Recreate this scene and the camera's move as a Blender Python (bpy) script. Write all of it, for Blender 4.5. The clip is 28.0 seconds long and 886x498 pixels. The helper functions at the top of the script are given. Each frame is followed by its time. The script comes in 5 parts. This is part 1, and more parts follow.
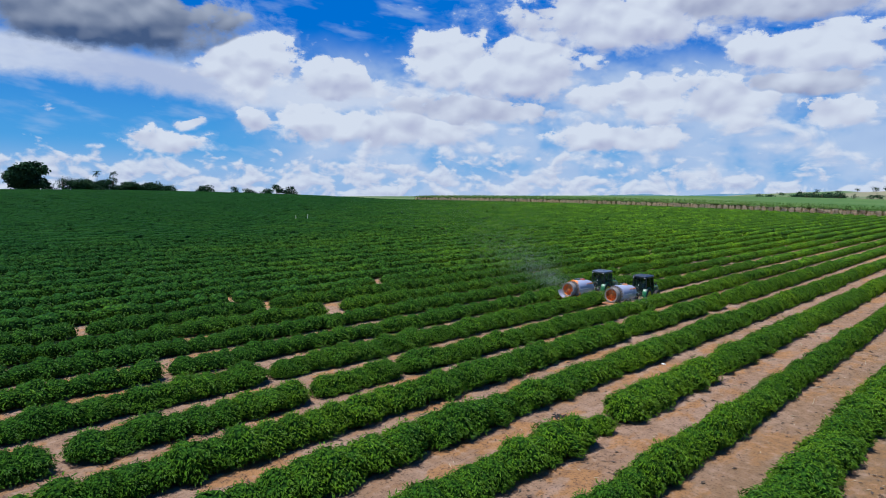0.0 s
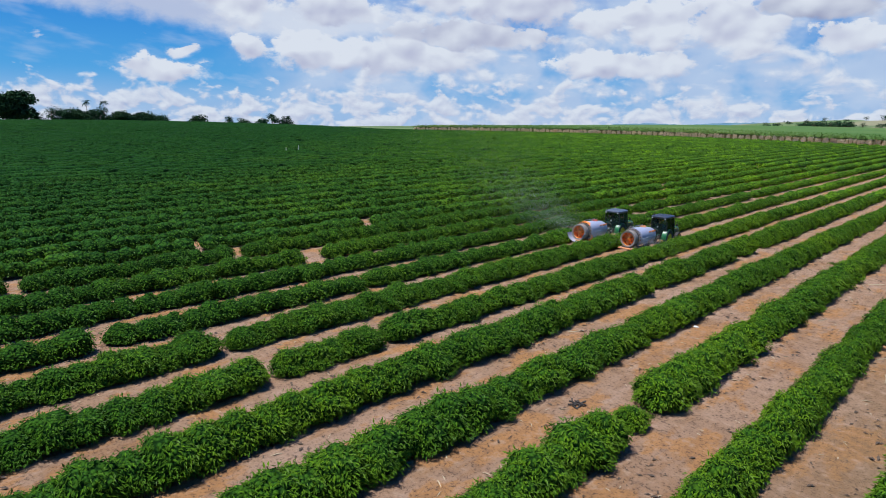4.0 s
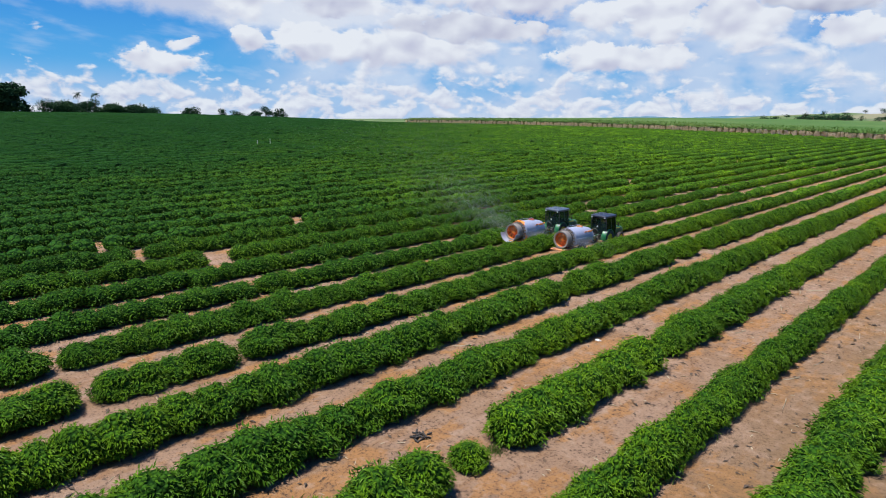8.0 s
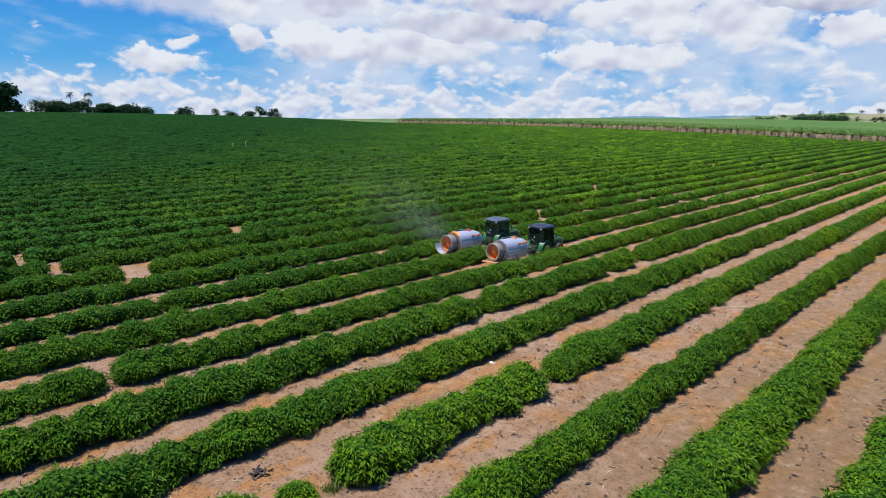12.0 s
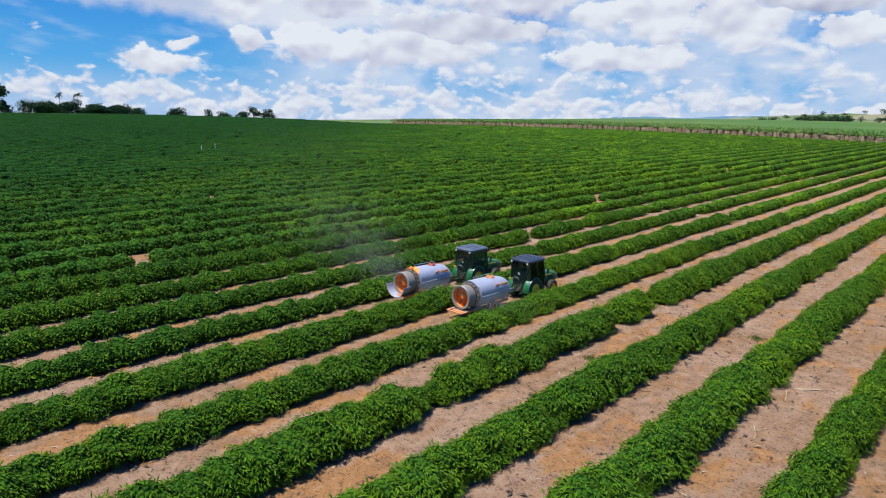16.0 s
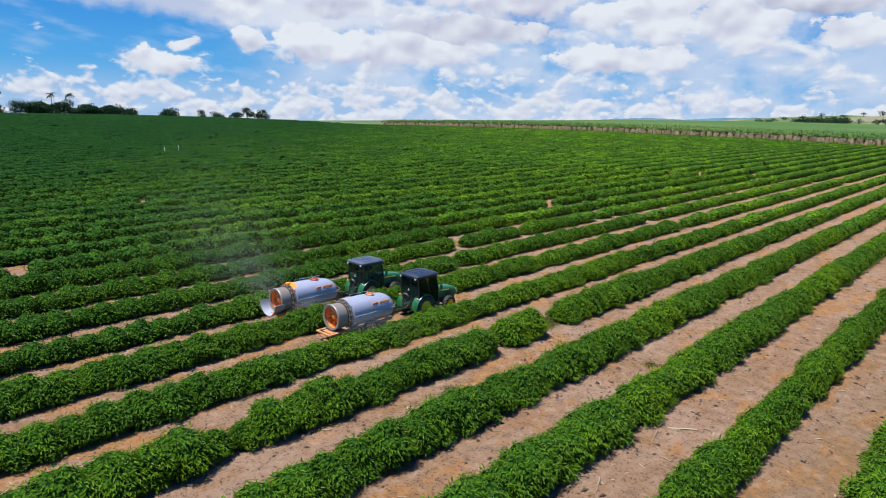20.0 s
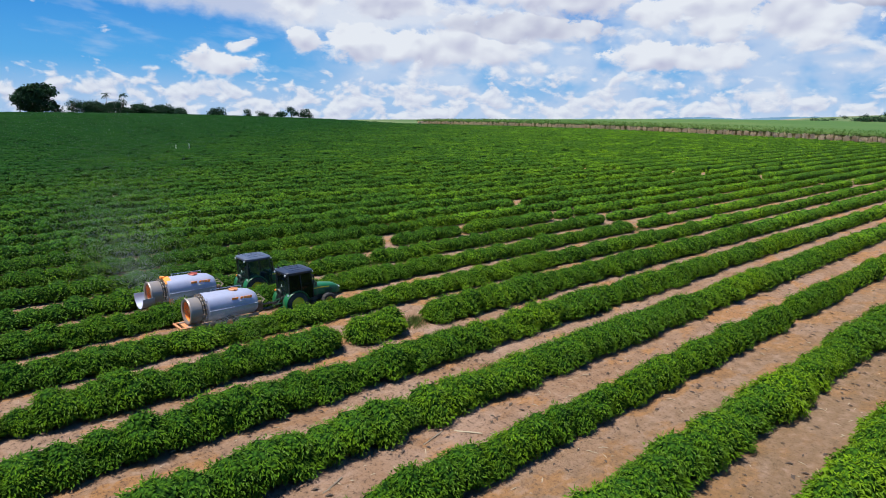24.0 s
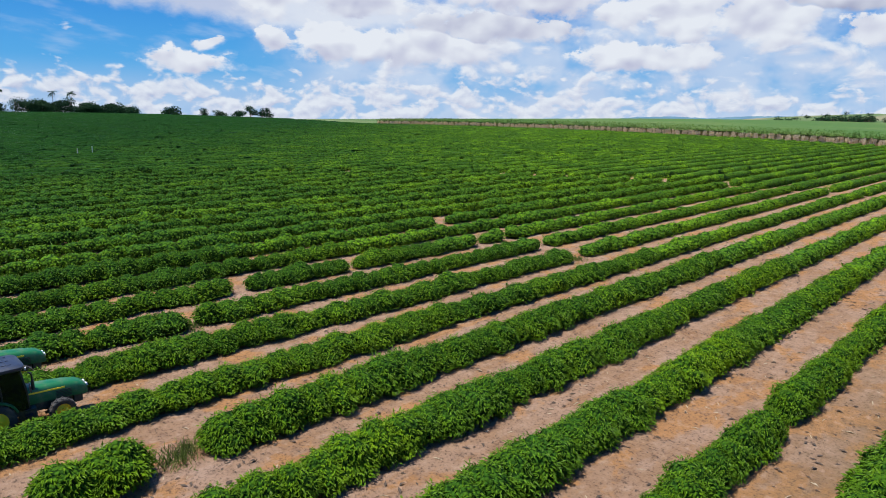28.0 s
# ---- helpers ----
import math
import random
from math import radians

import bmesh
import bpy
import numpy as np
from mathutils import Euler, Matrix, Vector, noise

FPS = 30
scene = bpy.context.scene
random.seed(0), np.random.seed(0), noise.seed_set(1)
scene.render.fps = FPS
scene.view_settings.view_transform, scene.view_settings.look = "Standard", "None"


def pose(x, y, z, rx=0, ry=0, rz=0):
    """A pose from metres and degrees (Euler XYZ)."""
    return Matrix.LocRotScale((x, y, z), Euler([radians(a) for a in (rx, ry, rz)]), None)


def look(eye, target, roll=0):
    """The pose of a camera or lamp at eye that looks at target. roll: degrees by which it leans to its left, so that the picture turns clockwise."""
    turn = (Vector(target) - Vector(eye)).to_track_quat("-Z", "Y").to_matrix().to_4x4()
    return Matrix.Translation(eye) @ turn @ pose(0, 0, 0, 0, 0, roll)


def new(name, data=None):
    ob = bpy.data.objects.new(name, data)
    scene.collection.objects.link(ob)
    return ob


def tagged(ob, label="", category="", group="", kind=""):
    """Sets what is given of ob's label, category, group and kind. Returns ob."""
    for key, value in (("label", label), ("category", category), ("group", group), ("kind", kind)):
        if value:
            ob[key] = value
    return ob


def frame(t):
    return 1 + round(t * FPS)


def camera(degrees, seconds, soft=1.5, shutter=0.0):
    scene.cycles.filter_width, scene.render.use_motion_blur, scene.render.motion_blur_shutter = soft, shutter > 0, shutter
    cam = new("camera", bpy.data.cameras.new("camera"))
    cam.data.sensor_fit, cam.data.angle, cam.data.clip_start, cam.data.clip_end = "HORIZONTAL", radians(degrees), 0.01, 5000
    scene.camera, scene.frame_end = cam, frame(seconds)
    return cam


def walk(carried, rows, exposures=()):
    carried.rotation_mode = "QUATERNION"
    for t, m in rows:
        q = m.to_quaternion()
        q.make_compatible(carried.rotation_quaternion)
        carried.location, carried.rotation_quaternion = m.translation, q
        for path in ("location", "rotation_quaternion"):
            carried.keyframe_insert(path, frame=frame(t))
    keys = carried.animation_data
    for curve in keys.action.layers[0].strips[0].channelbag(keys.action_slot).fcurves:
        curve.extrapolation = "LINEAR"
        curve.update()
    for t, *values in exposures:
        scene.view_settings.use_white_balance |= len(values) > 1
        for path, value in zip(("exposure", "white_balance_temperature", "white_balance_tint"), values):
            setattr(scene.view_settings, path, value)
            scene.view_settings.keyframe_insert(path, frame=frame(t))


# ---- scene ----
cam = camera(68.2, 28.0, soft=1.0)
METRES, EYE, TILT, LEAN, TURN = 59.527, 10.0, 0.0, 0.0, 43.4
ROWS = [
    (0.0, 0.0, 0.0, 0.0, 0.13, -5.96, -1.28),
    (0.5, 0.0011, 0.0132, -0.0001, 0.13, -5.99, -1.27),
    (1.0, 0.002, 0.0295, -0.0003, 0.14, -5.98, -1.26),
    (1.5, 0.003, 0.0446, -0.0008, 0.14, -6.01, -1.25),
    (2.0, 0.0037, 0.0583, -0.0013, 0.13, -7.14, -1.25),
    (2.5, 0.004, 0.071, -0.0016, 0.12, -8.47, -1.23),
    (3.0, 0.0046, 0.0829, -0.0019, 0.11, -9.82, -1.24),
    (3.5, 0.0051, 0.0944, -0.0021, 0.12, -11.21, -1.22),
    (5.5, 0.018, 0.1304, -0.002, 0.14, -12.59, -1.14),
    (6.0, 0.029, 0.1366, -0.0017, 0.14, -12.59, -1.16),
    (6.5, 0.0433, 0.1417, -0.0017, 0.16, -12.59, -1.18),
    (7.0, 0.0602, 0.1457, -0.0015, 0.17, -12.59, -1.19),
    (7.5, 0.0788, 0.1492, -0.0011, 0.17, -12.6, -1.22),
    (8.0, 0.0952, 0.1518, -0.0007, 0.17, -12.62, -1.23),
    (8.5, 0.1089, 0.1539, 0.0, 0.16, -12.64, -1.23),
    (9.0, 0.1205, 0.1557, 0.0014, 0.15, -12.66, -1.22),
    (9.5, 0.1307, 0.1574, 0.0033, 0.14, -12.67, -1.24),
    (10.0, 0.1397, 0.1591, 0.0062, 0.13, -12.67, -1.25),
    (10.5, 0.1483, 0.1607, 0.0107, 0.13, -12.66, -1.26),
    (11.0, 0.1564, 0.162, 0.0118, 0.11, -12.65, -1.27),
    (11.5, 0.1647, 0.1643, 0.0121, 0.11, -12.66, -1.27),
    (12.0, 0.1726, 0.1683, 0.0123, 0.11, -12.68, -1.29),
    (12.5, 0.1797, 0.1769, 0.0117, 0.12, -12.71, -1.27),
    (14.5, 0.2021, 0.269, 0.0076, 0.08, -12.66, -1.23),
    (15.0, 0.2064, 0.3024, 0.0073, 0.08, -12.62, -1.25),
    (15.5, 0.2102, 0.3348, 0.0068, 0.1, -12.62, -1.25),
    (16.0, 0.2133, 0.3612, 0.0068, 0.12, -12.61, -1.26),
    (16.5, 0.215, 0.3769, 0.0066, 0.14, -12.63, -1.26),
    (17.0, 0.2167, 0.3866, 0.0066, 0.15, -12.62, -1.26),
    (17.5, 0.2226, 0.3938, 0.007, 0.17, -12.6, -1.26),
    (18.0, 0.2348, 0.3995, 0.0073, 0.18, -12.57, -1.27),
    (18.5, 0.2517, 0.404, 0.0076, 0.2, -12.55, -1.31),
    (19.0, 0.2712, 0.4072, 0.008, 0.2, -12.53, -1.32),
    (19.5, 0.2918, 0.4099, 0.0083, 0.21, -12.53, -1.35),
    (20.0, 0.3121, 0.4119, 0.0087, 0.21, -12.53, -1.37),
    (20.5, 0.3319, 0.4129, 0.009, 0.2, -12.54, -1.37),
    (21.0, 0.3515, 0.4134, 0.0095, 0.07, -12.51, -1.39),
    (21.5, 0.3706, 0.4137, 0.0101, -0.02, -12.55, -1.41),
    (23.5, 0.442, 0.4163, 0.0105, 4.56, -12.66, -1.27),
    (24.0, 0.4593, 0.4206, 0.0104, 4.55, -12.7, -1.26),
    (24.5, 0.4738, 0.4349, 0.0103, 4.53, -12.72, -1.25),
    (25.0, 0.4846, 0.4605, 0.0102, 4.52, -12.75, -1.26),
    (25.5, 0.4927, 0.4945, 0.0099, 4.51, -12.74, -1.21),
    (26.0, 0.4994, 0.5319, 0.0095, 4.52, -12.76, -1.25),
    (26.5, 0.5093, 0.5655, 0.0091, 4.53, -12.76, -1.26),
    (27.0, 0.5203, 0.5949, 0.0091, 4.2, -12.76, -1.3),
    (27.5, 0.5302, 0.6187, 0.0093, 2.68, -12.74, -1.3),
    (28.0, 0.5369, 0.6356, 0.0091, 2.03, -12.7, -1.33),
]
walk(cam, [(t, pose(0, 0, EYE, TILT, LEAN, TURN) @ pose(METRES * x, METRES * y, METRES * z, 90 + pitch, roll, yaw)) for t, x, y, z, yaw, pitch, roll in ROWS],
     exposures=((0.0, 0.60, 5800, 8), (3.5, 0.64, 5980, 8), (6.5, 0.80, 6280, 8), (28.0, 0.80, 6280, 8)))

# ---- sky, sun and exposure ----
SUN = Vector((-0.14, -0.26, 0.955)).normalized()
CLOUDS = [  # bearing from the view's axis, height, half width, half height (degrees), greyness
    (-26.8, 11.4, 9.7, 3.3, 0.95), (-16.4, 8.4, 4.0, 2.9, 0.05), (-8.6, 7.9, 4.3, 2.0, 0.15), (0.5, 9.6, 4.2, 2.9, 0.05),
    (6.8, 8.9, 5.9, 3.3, 0.25), (3.0, 5.8, 8.1, 1.4, 0.40), (14.1, 12.8, 9.4, 2.7, 0.30), (24.6, 13.7, 9.1, 1.8, 0.50),
    (29.0, 10.0, 5.7, 2.5, 0.15), (28.1, 7.8, 4.7, 1.0, 0.50), (23.1, 6.3, 4.0, 2.2, 0.20), (17.5, 6.6, 3.0, 1.9, 0.10),
    (12.0, 6.9, 2.4, 1.6, 0.10), (-22.1, 2.5, 3.0, 1.1, 0.05), (-15.5, 4.4, 1.4, 1.2, 0.05), (-10.5, 4.3, 4.2, 2.0, 0.10),
    (-3.3, 4.1, 5.6, 1.9, 0.25), (15.0, 3.7, 5.2, 1.3, 0.15), (-20.9, 4.1, 1.1, 0.6, 0.10), (30.3, 5.4, 2.2, 1.6, 0.20)]
SKY = 0.50  # strength of the sky beside the sun

class Nodes:
    """Short hand for a node tree."""

    def __init__(self, tree):
        self.tree = tree

    def add(self, kind):
        return self.tree.nodes.new(kind)

    def put(self, socket, value):
        if isinstance(value, bpy.types.NodeSocket):
            self.tree.links.new(value, socket)
        elif value is not None:
            socket.default_value = value

    def math(self, op, a, b=None, c=None, clamp=False):
        node = self.add("ShaderNodeMath")
        node.operation, node.use_clamp = op, clamp
        for i, v in enumerate((a, b, c)):
            self.put(node.inputs[i], v)
        return node.outputs[0]

    def vec(self, x, y, z=0.0):
        node = self.add("ShaderNodeCombineXYZ")
        for i, v in enumerate((x, y, z)):
            self.put(node.inputs[i], v)
        return node.outputs[0]

    def dot(self, a, b):
        node = self.add("ShaderNodeVectorMath")
        node.operation = "DOT_PRODUCT"
        self.put(node.inputs[0], a)
        self.put(node.inputs[1], b)
        return node.outputs["Value"]

    def noise(self, vector, scale, detail=3.0, rough=0.5, warp=0.0):
        node = self.add("ShaderNodeTexNoise")
        self.put(node.inputs["Vector"], vector)
        for key, v in (("Scale", scale), ("Detail", detail), ("Roughness", rough), ("Distortion", warp)):
            self.put(node.inputs[key], v)
        return node.outputs["Fac"]

    def span(self, v, a, b, lo=0.0, hi=1.0, smooth=True):
        node = self.add("ShaderNodeMapRange")
        node.interpolation_type = "SMOOTHSTEP" if smooth else "LINEAR"
        for i, x in enumerate((v, a, b, lo, hi)):
            self.put(node.inputs[i], x)
        return node.outputs[0]

    def mix(self, fac, a, b, blend="MIX"):
        node = self.add("ShaderNodeMix")
        node.data_type, node.blend_type = "RGBA", blend
        self.put(node.inputs[0], fac)
        self.put(node.inputs[6], (*a, 1) if isinstance(a, tuple) else a)
        self.put(node.inputs[7], (*b, 1) if isinstance(b, tuple) else b)
        return node.outputs[2]


world = bpy.data.worlds.new("sky")
scene.world = world
world.use_nodes = True
world.node_tree.nodes.clear()
w = Nodes(world.node_tree)
ray = w.add("ShaderNodeTexCoord").outputs["Generated"]
height = w.add("ShaderNodeSeparateXYZ")
w.put(height.inputs[0], ray)
across = w.math("MULTIPLY", w.math("ARCTAN2", w.dot(ray, (0.7257, 0.688, 0)), w.dot(ray, (-0.688, 0.7257, 0))), 57.296)
up = w.math("MULTIPLY", w.math("ARCSINE", height.outputs[2]), 57.296)
# cloud outlines: bearings and heights bent by slow noise
flat = w.vec(across, w.math("MULTIPLY", up, 1.4))
bend = w.math("MULTIPLY", w.math("SUBTRACT", w.noise(flat, 0.20, 3, 0.5), 0.5), 3.0)
bend2 = w.math("MULTIPLY", w.math("SUBTRACT", w.noise(w.vec(across, w.math("ADD", up, 40)), 0.24, 3, 0.5), 0.5), 1.6)
wa, we = w.math("ADD", across, bend), w.math("ADD", up, bend2)
best, rise, grey = -9.0, 0.0, 0.0
for a0, e0, ra, re, dark in CLOUDS:
    du = w.math("MULTIPLY", w.math("SUBTRACT", wa, a0), 1 / ra)
    dv = w.math("MULTIPLY", w.math("SUBTRACT", we, e0), 1 / re)
    low = w.math("MULTIPLY", w.math("MINIMUM", dv, 0.0), 1.35)
    dv2 = w.math("ADD", w.math("MAXIMUM", dv, 0.0), low)
    m = w.math("SUBTRACT", 1.0, w.math("SQRT", w.math("ADD", w.math("MULTIPLY", du, du), w.math("MULTIPLY", dv2, dv2))))
    over = w.span(w.math("SUBTRACT", m, best), -0.12, 0.12)
    rise = w.math("MULTIPLY_ADD", over, w.math("SUBTRACT", dv, rise), rise)
    grey = w.math("MULTIPLY_ADD", over, w.math("SUBTRACT", dark, grey), grey)
    best = w.math("SMOOTH_MAX", m, best, 0.15)


def billow(lean, lift):
    """Height of the heaped cloud tops: round heads in four sizes, a little apart from the point asked for."""
    x, y = w.math("ADD", across, lean), w.math("MULTIPLY", w.math("ADD", up, lift), 1.4)
    v = w.vec(w.math("MULTIPLY_ADD", bend2, 0.8, x), w.math("MULTIPLY_ADD", bend, 0.5, y))
    total = w.math("MULTIPLY", w.math("SUBTRACT", w.noise(v, 1.2, 3, 0.45), 0.5), 0.12)
    for scale, weight, round_ in ((0.20, 1.00, 0.8), (0.48, 0.50, 0.6), (1.1, 0.09, 0.5)):
        cell = w.add("ShaderNodeTexVoronoi")
        cell.voronoi_dimensions, cell.feature = "2D", "SMOOTH_F1"
        cell.inputs["Scale"].default_value, cell.inputs["Smoothness"].default_value = scale, round_
        w.put(cell.inputs["Vector"], v)
        total = w.math("MULTIPLY_ADD", w.math("SUBTRACT", 0.42, cell.outputs["Distance"]), weight, total)
    return total


puff = billow(0.0, 0.0)
relief = w.math("SUBTRACT", puff, billow(-0.30, 0.60))
tatter = w.noise(w.vec(w.math("MULTIPLY_ADD", bend2, 1.5, across), w.math("MULTIPLY", up, 1.5)), 0.75, 6, 0.62)
edge = w.math("MULTIPLY_ADD", w.math("SUBTRACT", tatter, 0.5), 1.5, w.math("MULTIPLY", puff, 0.85))


def cumulus(scale, squash, seed, lift):
    """Density of a bank of heaped clouds: ragged noise with round heads."""
    v = w.vec(w.math("MULTIPLY_ADD", bend2, 0.5, w.math("ADD", across, seed - lift * 0.4)), w.math("MULTIPLY", w.math("ADD", up, lift), squash))
    cell = w.add("ShaderNodeTexVoronoi")
    cell.voronoi_dimensions, cell.feature = "2D", "SMOOTH_F1"
    cell.inputs["Scale"].default_value, cell.inputs["Smoothness"].default_value = scale * 2.4, 0.35
    w.put(cell.inputs["Vector"], v)
    return w.math("MULTIPLY_ADD", w.math("SUBTRACT", 0.42, cell.outputs["Distance"]), 0.13, w.noise(v, scale, 6, 0.54, 0.35))


big = w.math("ADD", w.math("MULTIPLY_ADD", edge, w.math("MULTIPLY_ADD", grey, -0.6, 1.0), best), 0.10)
low_n, mid_n = cumulus(0.42, 1.6, 20.0, 0.0), cumulus(0.22, 1.8, 63.0, 0.0)
low_relief, mid_relief = w.math("SUBTRACT", low_n, cumulus(0.42, 1.6, 20.0, 0.32)), w.math("SUBTRACT", mid_n, cumulus(0.22, 1.8, 63.0, 0.55))
low_m = w.math("SUBTRACT", low_n, w.span(up, 0.0, 3.6, 0.405, 0.65))
mid_m = w.math("SUBTRACT", mid_n, w.math("ADD", w.span(across, -6, -16, 0.455, 1.0), w.span(w.math("ABSOLUTE", w.math("SUBTRACT", up, 5.0)), 2.5, 6.0, 0, 0.25)))
over_x = w.math("DIVIDE", w.dot(ray, (1, 0, 0)), w.math("ADD", w.math("ABSOLUTE", height.outputs[2]), 0.12))
over_y = w.math("DIVIDE", w.dot(ray, (0, 1, 0)), w.math("ADD", w.math("ABSOLUTE", height.outputs[2]), 0.12))
roof = w.noise(w.vec(over_x, over_y), 0.9, 6, 0.55)
away = w.math("MAXIMUM", w.span(up, 15, 20), w.span(w.math("ABSOLUTE", across), 42, 50))
# thin streaks, a pale bank behind the heaps, haze towards the horizon
streak = w.span(w.noise(w.vec(w.math("MULTIPLY", across, 0.30), w.math("MULTIPLY_ADD", across, 0.10, up)), 0.50, 4, 0.55), 0.50, 0.74)
bank = w.math("MULTIPLY", w.span(w.math("MULTIPLY_ADD", bend, 2.5, across), -20, -9), w.span(w.math("MULTIPLY_ADD", bend2, 1.6, up), 12.0, 8.0))
bank = w.math("MULTIPLY", bank, w.span(w.noise(flat, 0.16, 4, 0.55), 0.36, 0.56, 0.25, 0.90))
veil = w.span(w.math("MULTIPLY_ADD", edge, 1.2, best), -0.50, 0.30, 0.0, 0.45)
haze = w.math("MULTIPLY", w.span(up, 3.0, -0.8), 0.66)
thin = w.math("MAXIMUM", w.math("MAXIMUM", haze, w.math("MULTIPLY", streak, 0.50)), w.math("MAXIMUM", bank, veil))
white, shade = (0.92, 0.94, 1.0), (0.44, 0.48, 0.72)
sky_c = w.mix(w.math("MULTIPLY_ADD", relief, 0.5, 0.62, clamp=True), (0.44, 0.58, 0.86), (0.72, 0.82, 0.98))
# a smooth pale deck over the open blue, its edge sinking towards the heaps
line = w.math("MULTIPLY_ADD", w.span(across, -34, -12), -1.9, 6.6)
deck = w.math("MULTIPLY_ADD", w.math("SUBTRACT", w.math("MULTIPLY_ADD", bend2, 0.5, up), line), 0.30, w.math("MULTIPLY", edge, 0.25))
deck = w.math("MULTIPLY", w.math("MINIMUM", deck, 0.6), w.math("MULTIPLY", w.span(across, 2, -10), w.span(w.math("SUBTRACT", up, line), 4.0, 2.0)))
belly = w.math("SUBTRACT", 0.92, w.span(w.noise(w.vec(across, w.math("MULTIPLY", up, 2.4)), 0.10, 4, 0.55), 0.44, 0.62, 0.0, 0.40))
layers = [(w.span(deck, 0.0, 0.40, 0.0, 0.85), w.mix(belly, shade, white))]
for m, lit, sharp, base in ((w.math("MULTIPLY", w.math("SUBTRACT", roof, 0.57), away), 0.0, 0.10, 0.42), (mid_m, mid_relief, 0.16, 0.78), (low_m, low_relief, 0.13, 0.76)):
    tone = w.math("MULTIPLY_ADD", lit, 2.2, base, clamp=True)
    layers.append((w.span(m, 0.0, sharp, 0.0, 0.92), w.mix(tone, shade, white)))
tone = w.math("MULTIPLY_ADD", relief, w.math("MULTIPLY_ADD", grey, -0.9, 1.35), w.math("MULTIPLY_ADD", rise, 0.34, 0.92))
tone = w.math("SUBTRACT", tone, w.math("MULTIPLY", grey, 0.78), clamp=True)
layers.append((w.span(big, 0.0, w.span(rise, -0.5, 0.5, 0.55, 0.20)), w.mix(tone, w.mix(w.span(grey, 0.25, 0.95), (0.46, 0.47, 0.68), (0.085, 0.135, 0.26)), white)))
air = w.add("ShaderNodeTexSky")
air.sky_type, air.sun_disc = "NISHITA", False
air.sun_elevation, air.sun_rotation = math.asin(SUN.z), math.atan2(SUN.x, SUN.y)
air.altitude, air.dust_density, air.ozone_density = 300.0, 0.3, 3.0
tint = w.add("ShaderNodeHueSaturation")
tint.inputs["Saturation"].default_value = 1.3
tint.inputs["Value"].default_value = 0.10
w.put(tint.inputs["Color"], air.outputs[0])
clear = w.mix(w.span(up, 0.5, 13.0), (0.10, 0.46, 0.92), (0.004, 0.20, 0.78))
clear = w.mix(0.92, tint.outputs[0], clear)
clear = w.mix(thin, clear, sky_c)
for amount, colour in layers:
    clear = w.mix(amount, clear, colour)
back = w.add("ShaderNodeBackground")
w.put(back.inputs[0], clear)
back.inputs[1].default_value = SKY
w.put(w.add("ShaderNodeOutputWorld").inputs[0], back.outputs[0])

sun = new("sun", bpy.data.lights.new("sun", "SUN"))
sun.data.energy, sun.data.angle, sun.data.color = 5.0, radians(6.0), (1.0, 0.95, 0.87)
sun.matrix_world = look(SUN * 200, (0, 0, 0))
scene.view_settings.exposure = 0.0


# ---- materials ----
def material(name, rough=0.6, metal=0.0, spec=0.5):
    m = bpy.data.materials.new(name)
    m.use_nodes = True
    n = Nodes(m.node_tree)
    shader = m.node_tree.nodes["Principled BSDF"]
    shader.inputs["Roughness"].default_value = rough
    shader.inputs["Metallic"].default_value = metal
    shader.inputs["Specular IOR Level"].default_value = spec
    return m, n, shader


def bumped(n, shader, value, strength, distance):
    b = n.add("ShaderNodeBump")
    b.inputs["Strength"].default_value, b.inputs["Distance"].default_value = strength, distance
    n.put(b.inputs["Height"], value)
    n.put(shader.inputs["Normal"], b.outputs[0])


def paint(name, colour, rough=0.4, metal=0.0, dirt=0.25, dust=(0.30, 0.22, 0.15), spec=0.5):
    """Painted or bare metal and plastic, with dust in blotches and fine scratches."""
    m, n, s = material(name, rough, metal, spec)
    at = n.add("ShaderNodeTexCoord").outputs["Object"]
    blot = n.noise(at, 3.0, 5, 0.65)
    fine = n.noise(at, 45.0, 3, 0.6)
    c = n.mix(n.math("MULTIPLY", n.span(blot, 0.45, 0.75), dirt), colour, dust)
    c = n.mix(n.math("MULTIPLY", fine, 0.25), c, tuple(v * 0.75 for v in colour))
    n.put(s.inputs["Base Color"], c)
    n.put(s.inputs["Roughness"], n.math("ADD", n.math("MULTIPLY", blot, 0.3), rough - 0.12))
    bumped(n, s, fine, 0.08, 0.01)
    return m


